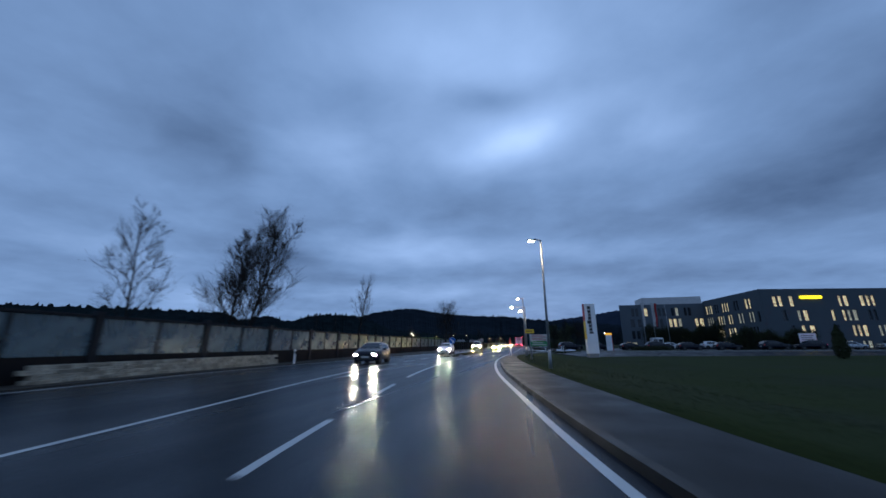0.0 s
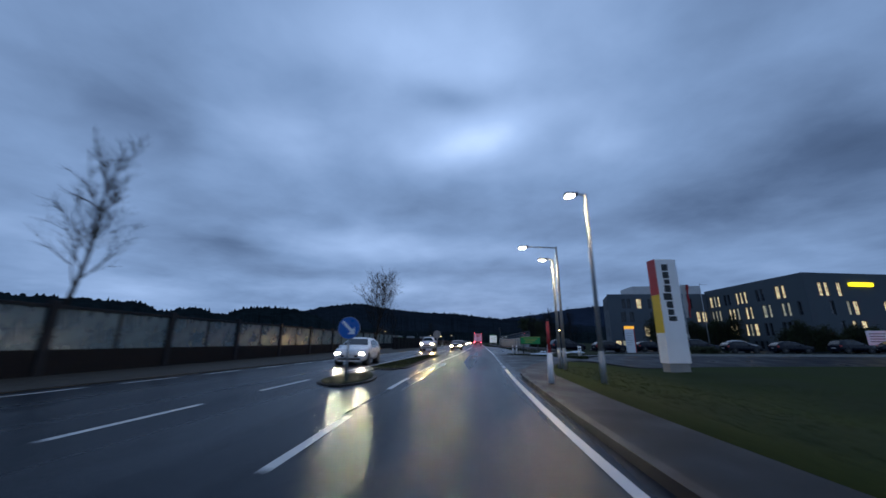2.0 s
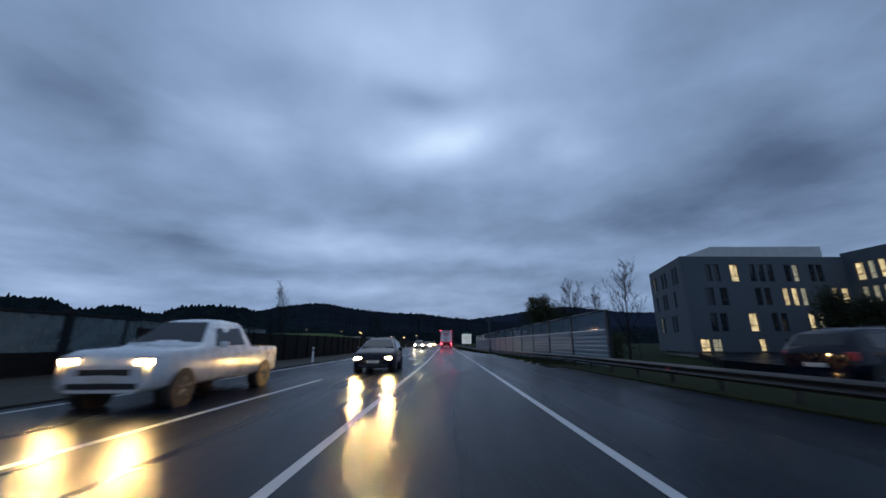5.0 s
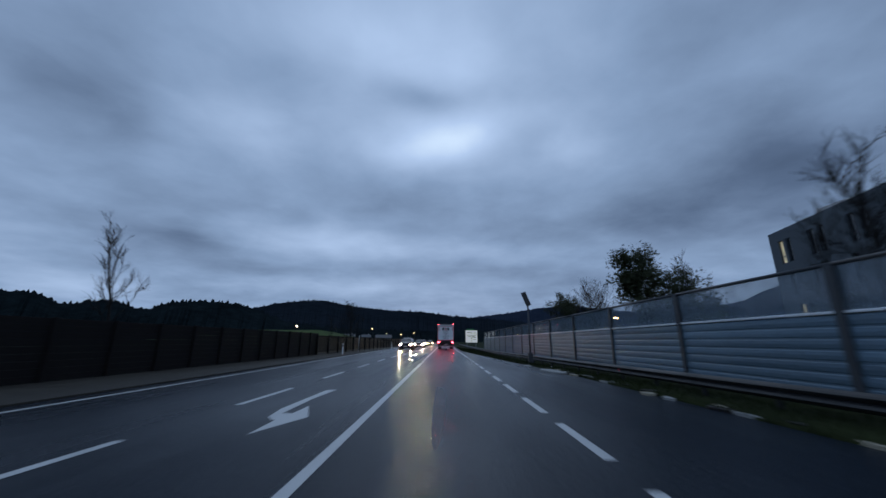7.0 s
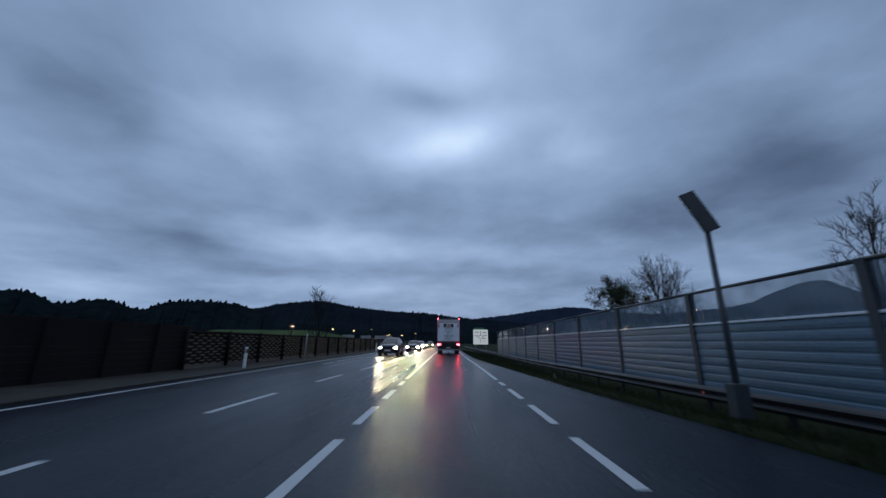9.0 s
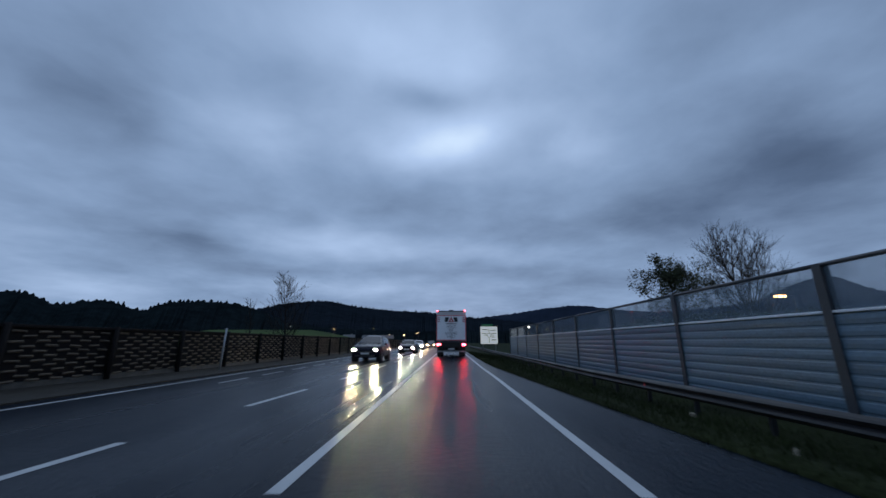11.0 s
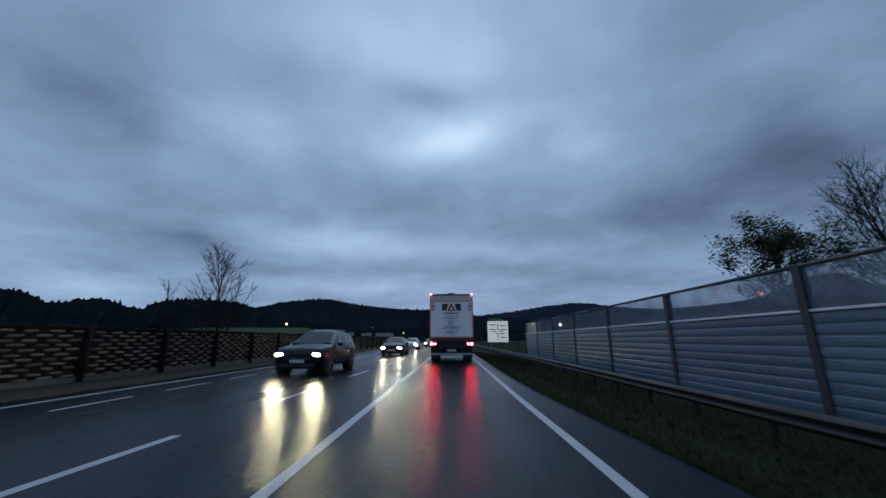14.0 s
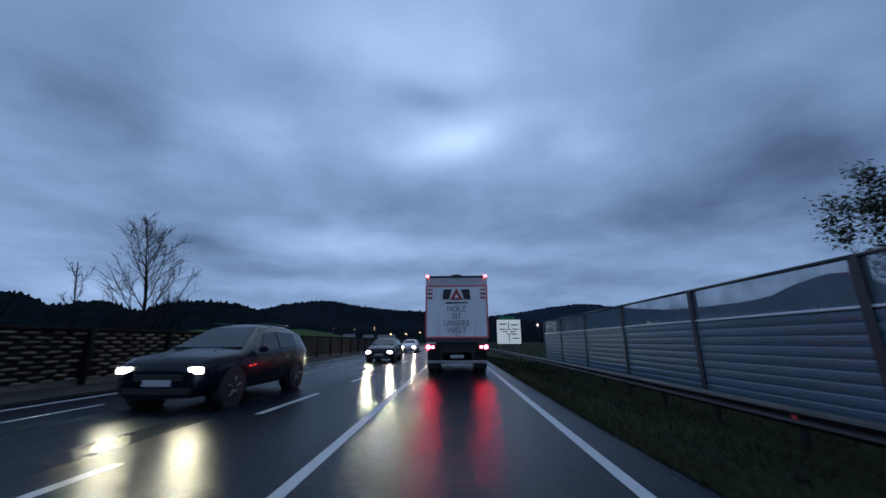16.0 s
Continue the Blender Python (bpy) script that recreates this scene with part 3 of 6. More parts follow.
for a, b in zip(rows, rows[1:]):
    for i in range(2):
        bm.faces.new((a[i], a[i + 1], b[i + 1], b[i]))
tagged(part("footpath", bm, "paving"), "wet asphalt footpath beside the road", "pavement", kind="structure")
lawn_line = along([(p[1], p[0]) for p in outer if p[1] < 50.0] + [(50.3, 0.95)])

south = along([(0.6, 49.6), (1.24, 50.7), (2.6, 52.35), (4.7, 53.75), (7.75, 55.2), (9, 55.9), (14, 57.6), (60, 65.4), (95, 69.8)])


def lawn_z(x, y):
    """The lawn lies level by the footpath and falls to a shallow hollow."""
    back = south(min(95, max(0.6, x))) - y
    u = min(1, max(0, (min(x - lawn_line(min(y, 49.5)), back) - 0.9) / 6.5))
    slope = fall((x, 50)) * min(1, max(0, (10 - back) / 6))
    return 0.10 - max(0.66 * u * u * (3 - 2 * u), slope) + (0.03 * noise.noise((x * 0.4, y * 0.4, 3)) if u > 0 else 0)


bm = bmesh.new()
rows = []
for i in range(105):
    y = -60 + i * 1.05
    x0 = lawn_line(min(y, 49.4))
    rows.append([bm.verts.new((x0, y, -0.7))] + [bm.verts.new((x0 + d, y, lawn_z(x0 + d, y))) for d in (0, 0.9, 1.6, 2.4, 3.2, 4.0, 5.0, 6.0, 7.0, 8.0, 10, 14, 20, 35, 90)])
for a, b in zip(rows, rows[1:]):
    for i in range(15):
        bm.faces.new((a[i], a[i + 1], b[i + 1], b[i])).smooth = i > 0
# the far corner, along the side road
last = rows[-1][1:]
for k in (0.25, 0.5, 0.75, 1.0):
    tip = []
    for v in rows[-1][1:]:
        ty = v.co.y + (max(v.co.y + 0.01, south(min(95, max(0.6, v.co.x)))) - v.co.y) * k
        tip.append(bm.verts.new((v.co.x, ty, lawn_z(v.co.x, ty))))
    for i in range(14):
        bm.faces.new((last[i], last[i + 1], tip[i + 1], tip[i])).smooth = True
    last = tip
lawn = part("lawn", bm, "lawn")
tagged(lawn, "dark wet lawn beside the footpath", "lawn", kind="structure")

# far corner island of the junction and the grass verge along the noise barrier
tagged(part("corner_island", prism(bmesh.new(), [(-1.0, 66.3), (-0.3, 64.9), (0.7, 63.7), (1.7, 62.3), (3.1, 60.9), (4.9, 60.5), (5.6, 61.0), (5.6, 62.1), (4.6, 63.5), (3.0, 65.0), (1.4, 66.1), (0.0, 67.0), (-0.8, 67.1)], -0.7, 0.07, 0.03), "grass"),
       "narrow rough grass island at the junction", "verge", kind="structure")
tagged(part("slip_lane", prism(bmesh.new(), [(-1.2, 67.0), (0.0, 65.2), (4.9, 61.2), (7.0, 63.5), (8.5, 64.4), (8.5, 66.3), (4.5, 66.3), (2.7, 72), (2.3, 80), (1.9, 88), (1.0, 88), (0.9, 82), (0.1, 72)], -0.7, -0.006), "side_asphalt"),
       "wet asphalt slip behind the junction island", "road", kind="structure")
tagged(part("rail_verge", prism(bmesh.new(), [(4.4, 66.2), (2.6, 72), (2.2, 80), (1.8, 88), (6, 88), (12, 80), (12, 73), (9.3, 69), (8.4, 66.2)], -0.7, 0.04, 0.02), "grass"),
       "rough grass verge under the crash rail", "verge", kind="structure")
tagged(part("lot_verge", prism(bmesh.new(), [(8.6, 66.0), (14, 66.8), (22, 68.0), (60, 73.6), (60, 76.2), (22, 71.0), (14, 70.2), (9.4, 68.6)], -0.7, 0.08), "grass"),
       "dark planted strip before the parking ground", "verge", kind="structure")
tagged(part("lot_kerb", prism(bmesh.new(), [(8.5, 65.85), (14, 66.62), (22, 67.82), (60, 73.4), (60, 73.58), (22, 68.0), (14, 66.8), (8.6, 66.03)], -0.7, 0.11), "concrete"),
       "pale concrete kerb of the parking ground", "kerb", kind="structure")
VERGE_IN = along([(88, 1.25), (95, 1.2), (108, 0.75), (118, -0.25), (126, -0.92), (133, -1.45), (139, -1.8), (160, -1.85), (260, -1.85)])
RAIL = along([(64, 5.0), (72, 3.2), (84, 2.7), (95, 2.4), (115, 1.95), (135, 1.65), (230, 1.6)])
BARRIER = along([(80, 4.5), (95, 4.35), (130, 4.3), (200, 4.3)])


def dip(y):
    t = min(1, max(0, (y - 90) / 40))
    return 0.45 * t * t * (3 - 2 * t)


bm = bmesh.new()
rows = []
for i in range(170):
    y = 88 + i * 1.0
    e, b = VERGE_IN(y), BARRIER(y) + 0.6
    rows.append([bm.verts.new((e + (b - e) * k, y, z + (0.02 * noise.noise((y, k * 9, 0)) if z < 0.03 else 0))) for k, z in
                 ((0, -0.4), (0.002, 0.03), (0.1, 0.025 - dip(y) * 0.05), (0.3, 0.02 - dip(y) * 0.6), (0.55, 0.0 - dip(y)), (1, 0.0 - dip(y)), (1.3, -0.7))])
for a, b in zip(rows, rows[1:]):
    for i in range(6):
        bm.faces.new((a[i], a[i + 1], b[i + 1], b[i])).smooth = True
tagged(part("grass_verge", bm, "grass"), "wet grass verge between road and noise barrier", "verge", kind="structure")
lay_by = part("hard_shoulder", prism(bmesh.new(), [(-2.9, 68), (-0.9, 67.2), (0.15, 72), (0.95, 82), (1.2, 95), (0.75, 108), (-0.25, 118), (-0.92, 126), (-1.45, 133), (-1.8, 139), (-1.9, 160), (-1.9, FAR_Y), (-2.5, FAR_Y), (-2.6, 128)], -0.7, -0.003), "asphalt")
tagged(lay_by, "wet asphalt shoulder beside the lane", "road", kind="structure")
# verge on the left, up to the noise barrier
WALL_L = along([(-60, -3.5), (-20, -12.5), (10, -16.9), (24, -17.9), (45, -19.6), (75, -20.2), (99, -20.0)])
FENCE_L = along([(60, -15.9), (99, -15.6), (125, -15.3), (150, -15.0), (260, -15.0)])
tagged(part("left_verge", ribbon(lambda y: WALL_L(y) - 1.5 if y < 100 else FENCE_L(y) - 2.2, lambda y: EDGE(y) - 0.58, -60, FAR_Y, 1.5, 0.04, 0.7), "gravel"), "muddy gravel verge with dead grass", "verge", kind="structure")


# ---------------------------------------------------------------- hills
def ridge(name, mat, knots, dist, base, jag, label, step=0.12, depth=0.45):
    """A wooded ridge seen as a long slope that rises to an uneven tree line."""
    f = along(knots)
    bm = bmesh.new()
    a, rows = knots[0][0], []
    while a <= knots[-1][0]:
        az = radians(a)
        top = math.tan(radians(f(a))) * dist
        jump = jag * (noise.noise((a * 9.0, dist, 1.0)) * 0.7 + noise.noise((a * 2.3, dist, 4.0)) * 0.8 + random.uniform(-0.35, 0.5))
        rows.append([bm.verts.new((math.sin(az) * dist * k, math.cos(az) * dist * k + 60, z)) for k, z in
                     ((depth, base), (depth + (1 - depth) * 0.6, base + (top - base) * 0.55 + jump * 0.5), (0.985, top * 0.97), (1.0, top + jump), (1.05, base))])
        a += step
    for p, q in zip(rows, rows[1:]):
        for i in range(4):
            bm.faces.new((p[i], q[i], q[i + 1], p[i + 1]))
    return tagged(part(name, bm, mat), label, "hill", kind="structure")


ridge("backdrop_hill_far", "hill_far", [(2, 3.0), (4, 3.5), (8.8, 4.1), (13, 4.7), (17.5, 5.15), (20, 5.05), (22.8, 4.6), (26, 4.2), (30, 4.0), (36, 4.4), (39, 4.9), (42, 6.2), (45.5, 6.9), (48, 5.4), (52, 3.8), (70, 3.5)], 2300, -20, 6, "far hills under the cloud, tinted blue for haze", 0.2)
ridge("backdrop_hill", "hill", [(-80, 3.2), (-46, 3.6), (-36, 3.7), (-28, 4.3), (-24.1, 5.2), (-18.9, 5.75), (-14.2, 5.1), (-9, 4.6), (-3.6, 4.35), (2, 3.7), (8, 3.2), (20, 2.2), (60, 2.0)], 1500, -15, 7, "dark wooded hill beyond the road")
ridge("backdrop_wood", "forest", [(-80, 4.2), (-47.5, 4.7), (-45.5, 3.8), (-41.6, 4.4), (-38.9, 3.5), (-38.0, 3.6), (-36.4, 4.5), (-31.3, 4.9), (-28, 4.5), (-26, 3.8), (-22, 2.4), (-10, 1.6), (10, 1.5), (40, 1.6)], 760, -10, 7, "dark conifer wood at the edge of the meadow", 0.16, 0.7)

# pale meadow rising behind the woven fence
bm = bmesh.new()
rows = []
for i in range(14):
    x = -150 + i * 7.5
    k = min(1, max(0, (-58 - x) / 30))
    rows.append([bm.verts.new((x, 262 + 0.1 * x, -0.4)), bm.verts.new((x, 290, 2.0 + 0.6 * k)), bm.verts.new((x + 4, 330, 2.2 + 5.6 * k + 0.4 * noise.noise((x * 0.05, 1, 0)))), bm.verts.new((x + 6, 350, 1.0))])
for a, b in zip(rows, rows[1:]):
    for i in range(3):
        bm.faces.new((a[i], b[i], b[i + 1], a[i + 1])).smooth = True
bmesh.ops.recalc_face_normals(bm, faces=bm.faces)
tagged(part("meadow", bm, "meadow"), "damp green meadow rising before the wooded hill", "meadow", kind="structure")


# ---------------------------------------------------------------- noise barrier on the right
def cassette_mesh(length):
    """One ribbed aluminium sound panel, lying along y, face towards -x."""
    bm = bmesh.new()
    prof = [(-0.005, 0), (-0.005, 0.020), (-0.02, 0.040), (-0.026, 0.125), (-0.02, 0.205), (-0.005, 0.225), (-0.005, 0.258), (-0.02, 0.278), (-0.026, 0.365), (-0.02, 0.447), (-0.005, 0.467), (-0.005, 0.485), (0.1, 0.485), (0.1, 0)]
    ends = [[bm.verts.new((x, y, z)) for x, z in prof] for y in (0, length)]
    n = len(prof)
    for i in range(n):
        bm.faces.new((ends[0][i], ends[0][(i + 1) % n], ends[1][(i + 1) % n], ends[1][i]))
    bm.faces.new(ends[0])
    bm.faces.new(ends[1][::-1])
    bmesh.ops.recalc_face_normals(bm, faces=bm.faces)
    return bm


def h_post(bm, w, d, h, t=0.012):
    """An upright steel H-section."""
    box(bm, -d / 2, -d / 2 + t, -w / 2, w / 2, 0, h)
    box(bm, d / 2 - t, d / 2, -w / 2, w / 2, 0, h)
    box(bm, -d / 2 + t, d / 2 - t, -t / 2, t / 2, 0, h)
    return bm


BAY_LEN, BAY_0, BAYS = 5.33, 88.17, 15
barrier = thing("noise_barrier", label="ribbed aluminium noise barrier with clear panels on top", category="noise barrier", kind="structure")
me_cas = mesh_of("panel", cassette_mesh(BAY_LEN - 0.1), "barrier")
me_post = mesh_of("post", h_post(bmesh.new(), 0.20, 0.20, 3.5), "galv_dark")
for i in range(BAYS + 1):
    y = BAY_0 + i * BAY_LEN
    x = BARRIER(y)
    po = new("post", me_post)
    po.parent, po.location = barrier, (x, y, -0.55)
    if i == BAYS:
        break
    x1 = BARRIER(y + BAY_LEN)
    lean = math.atan2(x - x1, BAY_LEN)
    for k in range(5):
        c = new("panel", me_cas)
        c.parent = barrier
        c.matrix_basis = pose(x - 0.03, y + 0.05, -0.6 + 0.488 * k, 0, 0, math.degrees(lean))
    bm = bmesh.new()
    box(bm, -0.075, 0.055, 0.02, BAY_LEN - 0.02, 0.02, 0.08, 0.015)
    r = part("mid_rail", bm, "white", barrier, "pale galvanised rail under the clear panels")
    r.matrix_basis = pose(x, y, 1.845, 0, 0, math.degrees(lean))
    bm = bmesh.new()
    tube(bm, (0, 0.0, 0), (0, BAY_LEN, 0), 0.05, 0.05, 8)
    r = part("top_rail", bm, "galv_dark", barrier)
    r.matrix_basis = pose(x, y, 2.93, 0, 0, math.degrees(lean))
    g = part("clear_panel", boxed(-0.008, 0.008, 0.08, BAY_LEN - 0.08, 0, 1.0), "clear", barrier, "slightly grimy clear acrylic panel, sky haze in its tint")
    g.matrix_basis = pose(x, y, 1.915, 0, 0, math.degrees(lean))
    g.visible_shadow = False


# ---------------------------------------------------------------- guard rail
def beam(y0, y1, step=2.0):
    """A W-shaped crash rail that follows the verge."""
    prof = [(0.0, 0.0), (-0.05, 0.04), (-0.08, 0.075), (-0.05, 0.12), (-0.005, 0.155), (-0.05, 0.19), (-0.08, 0.235), (-0.05, 0.27), (0.0, 0.31)]
    bm = bmesh.new()
    rows = []
    for i in range(int((y1 - y0) / step) + 1):
        y = y0 + i * step
        top = rail_top(y)
        rows.append([bm.verts.new((RAIL(y) + px, y, top - 0.31 + pz)) for px, pz in prof] + [bm.verts.new((RAIL(y) + px + 0.006, y, top - 0.31 + pz)) for px, pz in prof[::-1]])
    n = len(rows[0])
    for a, b in zip(rows, rows[1:]):
        for i in range(n):
            bm.faces.new((a[i], a[(i + 1) % n], b[(i + 1) % n], b[i]))
    return bm


def rail_top(y):
    return 0.60 - 0.42 * min(1, max(0, (y - 88) / 45)) if y > 70 else 0.60 - 0.05 * (70 - y)


guard = thing("guard_rail", label="weathered galvanised crash rail on short posts", category="guard rail", kind="structure")
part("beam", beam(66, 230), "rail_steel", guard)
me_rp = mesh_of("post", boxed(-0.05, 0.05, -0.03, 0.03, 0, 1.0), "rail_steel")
y = 66.6
while y < 230:
    p = new("post", me_rp)
    p.parent, p.location = guard, (RAIL(y) + 0.07, y, rail_top(y) - 1.02)
    if 7 < y % 12 < 9.01:
        part("reflector", boxed(RAIL(y) - 0.05, RAIL(y) - 0.035, y - 0.04, y + 0.04, rail_top(y) - 0.2, rail_top(y) - 0.1), "red_film", guard, "small red reflector")
    y += 2.0 if y < 180 else 4.0

# ---------------------------------------------------------------- milky noise barrier on the left
left_wall = thing("left_noise_barrier", label="dark framed noise barrier with milky acrylic panes", category="noise barrier", kind="structure")
y, i = -56.0, 0
PITCH = 2.8
me_tp = mesh_of("post", boxed(-0.13, 0.13, -0.16, 0.16, 0, 2.65, 0.01), "dark_steel")
me_sp = mesh_of("mullion", boxed(-0.05, 0.05, -0.06, 0.06, 0, 2.5), "dark_steel")
while y < 99:
    x, x1 = WALL_L(y), WALL_L(y + PITCH)
    lean = math.degrees(math.atan2(x - x1, PITCH))
    ln = math.hypot(PITCH, x1 - x)
    o = new("post" if i % 2 == 0 else "mullion", me_tp if i % 2 == 0 else me_sp)
    o.parent, o.matrix_basis = left_wall, pose(x, y, 0, 0, 0, lean)
    g = part("pane", boxed(-0.01, 0.01, 0.05, ln - 0.05, 0, 1.45), "milky", left_wall)
    g.matrix_basis = pose(x, y, 0.92, 0, 0, lean)
    b = part("base_panel", boxed(-0.06, 0.06, 0.0, ln, 0, 0.92), "timber_dark", left_wall, "dark timber base board")
    b.matrix_basis = pose(x, y, 0, 0, 0, lean)
    c = part("cap_rail", boxed(-0.09, 0.09, 0.0, ln, 0, 0.11, 0.01), "dark_steel", left_wall)
    c.matrix_basis = pose(x, y, 2.39, 0, 0, lean)
    y += PITCH
    i += 1

# pale stacked stone bank at the foot of the left barrier
crib = thing("stone_crib", label="low bank of pale stacked stones at the barrier's foot", category="stone wall", kind="structure")
rng = random.Random(7)
me_st = []
for k in range(5):
    bm = boxed(-0.12, 0.12, -0.2, 0.2, 0, 0.15, 0.03)
    for v in bm.verts:
        v.co += Vector((rng.uniform(-0.02, 0.02), rng.uniform(-0.03, 0.03), rng.uniform(-0.015, 0.015)))
    me_st.append(mesh_of("stone", bm, "stone"))
for row in range(4):
    y = 9.0 + (row % 2) * 0.22
    while y < 22.6:
        ln = rng.uniform(0.8, 1.25)
        s = new("stone", rng.choice(me_st))
        s.parent = crib
        s.matrix_basis = pose(WALL_L(y) + 0.62 - row * 0.06, y, 0.03 + row * 0.155, 0, 0, rng.uniform(-6, 6)) @ Matrix.Diagonal((1, ln, 1, 1))
        y += 0.42 * ln + 0.03

# ---------------------------------------------------------------- dark board wall and woven fence farther along the left
board_wall = thing("board_wall", label="dark weathered board wall along the road", category="wall", kind="structure")
me_bd = mesh_of("board", boxed(-0.03, 0.03, 0, 2.0, 0, 0.20, 0.006), "timber_dark")
me_bp = mesh_of("post", boxed(-0.06, 0.06, -0.06, 0.06, 0, 1.9, 0.01), "timber_dark")
y = 84.0
WALL_M = along([(80, -17.5), (99, -16.0), (125, -15.4)])
while y < 123.0:
    x, x1 = WALL_M(y), WALL_M(y + 2)
    lean = math.degrees(math.atan2(x - x1, 2.0))
    o = new("post", me_bp)
    o.parent, o.matrix_basis = board_wall, pose(x + 0.07, y, 0, 0, 0, lean)
    for k in range(9):
        o = new("board", me_bd)
        o.parent, o.matrix_basis = board_wall, pose(x, y, 0.03 + k * 0.205, 0, rng.uniform(-1, 1), lean)
    y += 2.0

fence = thing("woven_fence", label="woven fence of pale split willow between dark posts", category="fence", kind="structure")
me_fp = mesh_of("post", tubed((0, 0, 0), (0, 0, 1.72), 0.08, 0.07, 8), "timber_dark")
me_sl = []
for k in range(4):
    # a short split billet that bulges out of the weave
    bm = bmesh.new()
    ring0 = []
    for q in range(5):
        t = q / 4
        bulge = 0.055 * math.sin(math.pi * t) + 0.01
        ring0.append([bm.verts.new((-0.03 + bulge * cx, (t - 0.5) * (0.33 + 0.03 * k), cz * (0.03 + 0.012 * math.sin(math.pi * t)))) for cx, cz in ((0.2, -1), (1, -0.6), (1.1, 0.5), (0.2, 1))])
    for a, b in zip(ring0, ring0[1:]):
        for q in range(4):
            bm.faces.new((a[q], a[(q + 1) % 4], b[(q + 1) % 4], b[q])).smooth = True
    bm.faces.new(ring0[0][::-1])
    bm.faces.new(ring0[-1])
    me_sl.append(mesh_of("billet", bm, "wicker"))
count, bulk = 0, bmesh.new()
y = 123.5
while y < 215:
    x = FENCE_L(y)
    o = new("post", me_fp)
    o.parent, o.location = fence, (x + 0.03, y, 0)
    b = part("backing_board", boxed(-0.09, -0.05, 0.0, 3.05, 0.1, 1.62), "timber_dark", fence)
    b.location = (x, y, 0)
    c = part("top_rail", boxed(-0.06, 0.05, 0.0, 3.05, 1.60, 1.68, 0.01), "timber_dark", fence)
    c.location = (x, y, 0)
    k = part("plinth", boxed(-0.14, -0.02, 0.0, 3.05, 0.0, 0.2, 0.01), "plinth_stone", fence, "stained concrete plinth")
    k.location = (x, y, 0)
    for row in range(11):
        for k in range(5):
            yy = y + 0.34 + 0.6 * k + (0.3 if row % 2 else 0.0)
            if yy > y + 2.95:
                continue
            m = pose(x, yy + rng.uniform(-0.04, 0.04), 0.22 + row * 0.128 + rng.uniform(-0.012, 0.012), rng.uniform(-4, 4), 0, 0)
            if 134 < y < 152 and count < 300:
                o = new("billet", rng.choice(me_sl))
                o.parent, o.matrix_basis = fence, m
                count += 1
            else:
                vs = [bulk.verts.new(m @ Vector(p)) for p in ((0.0, -0.17, -0.03), (0.0, 0.17, -0.03), (0.0, 0.17, 0.03), (0.0, -0.17, 0.03), (0.04, -0.1, 0.0), (0.04, 0.1, 0.0))]
                for f in ((0, 1, 5, 4), (2, 3, 4, 5), (1, 2, 5), (3, 0, 4)):
                    bulk.faces.new([vs[q] for q in f])
    y += 3.05
tagged(part("billet_weave", bulk, "wicker", fence), kind="stuff")


# ---------------------------------------------------------------- office building
def facade(parent, a, b, height, windows, mat, depth=0.35):
    """A wall from a to b in plan (outside on its right hand), with openings (u0, u1, v0, v1, state) cut through it."""
    ax, ay = a
    length = math.hypot(b[0] - ax, b[1] - ay)
    rz = math.degrees(math.atan2(b[1] - ay, b[0] - ax))
    us = sorted({0, length, *[w[0] for w in windows], *[w[1] for w in windows]})
    vs = sorted({0, height, *[w[2] for w in windows], *[w[3] for w in windows]})
    bm = bmesh.new()
    for v0, v1 in zip(vs, vs[1:]):
        run = None
        for u0, u1 in zip(us, us[1:]):
            um, vm = (u0 + u1) / 2, (v0 + v1) / 2
            hole = any(w[0] < um < w[1] and w[2] < vm < w[3] for w in windows)
            if not hole:
                run = (run[0], u1) if run else (u0, u1)
            if run and (hole or u1 == length):
                box(bm, run[0], run[1], 0, depth, v0, v1)
                run = None
    wall = part("wall", bm, mat, parent)
    wall.matrix_basis = pose(ax, ay, 0, 0, 0, rz)
    for u0, u1, v0, v1, state in windows:
        w = new("window")
        w.parent, w.matrix_basis = parent, pose(ax, ay, 0, 0, 0, rz) @ Matrix.Translation((u0, 0.16, v0))
        ww, hh = u1 - u0, v1 - v0
        bm = bmesh.new()
        for q in ((0, 0.06, 0, hh), (ww - 0.06, ww, 0, hh), (0.06, ww - 0.06, 0, 0.06), (0.06, ww - 0.06, hh - 0.06, hh)):
            box(bm, q[0], q[1], 0, 0.06, q[2], q[3])
        if ww > 0.6:
            box(bm, 0.06, ww - 0.06, 0.0, 0.06, hh * 0.30, hh * 0.30 + 0.05)
            box(bm, ww * 0.62, ww * 0.62 + 0.04, 0.0, 0.058, hh * 0.30 + 0.05, hh - 0.06)
        part("frame", bm, "frame", w)
        part("pane", boxed(0.06, ww - 0.06, 0.02, 0.04, 0.06, hh - 0.06), {0: "pane", 1: "pane_lit", 2: "pane_dim"}[state], w)
    return wall


def rows_of(length, height, seed, lit=0.3, start=1.2):
    """Narrow windows in loose groups, storey by storey."""
    r = random.Random(seed)
    out = []
    for s in range(4):
        u = start + r.uniform(0, 1.2)
        v0 = (0.1, 2.5, 5.7, 8.75)[s]
        v1 = (1.6, 4.75, 7.95, 11.0)[s]
        while u < length - 1.8:
            group_lit = r.random()
            for k in range(r.choice((2, 2, 3))):
                if u > length - 1.3:
                    break
                w = r.choice((0.7, 0.7, 0.95))
                state = 1 if group_lit < lit and r.random() < 0.75 else (2 if group_lit < lit + 0.12 else 0)
                out.append((u, u + w, v0, v1, state))
                u += w + 0.38
            u += r.uniform(1.0, 2.6)
    return out


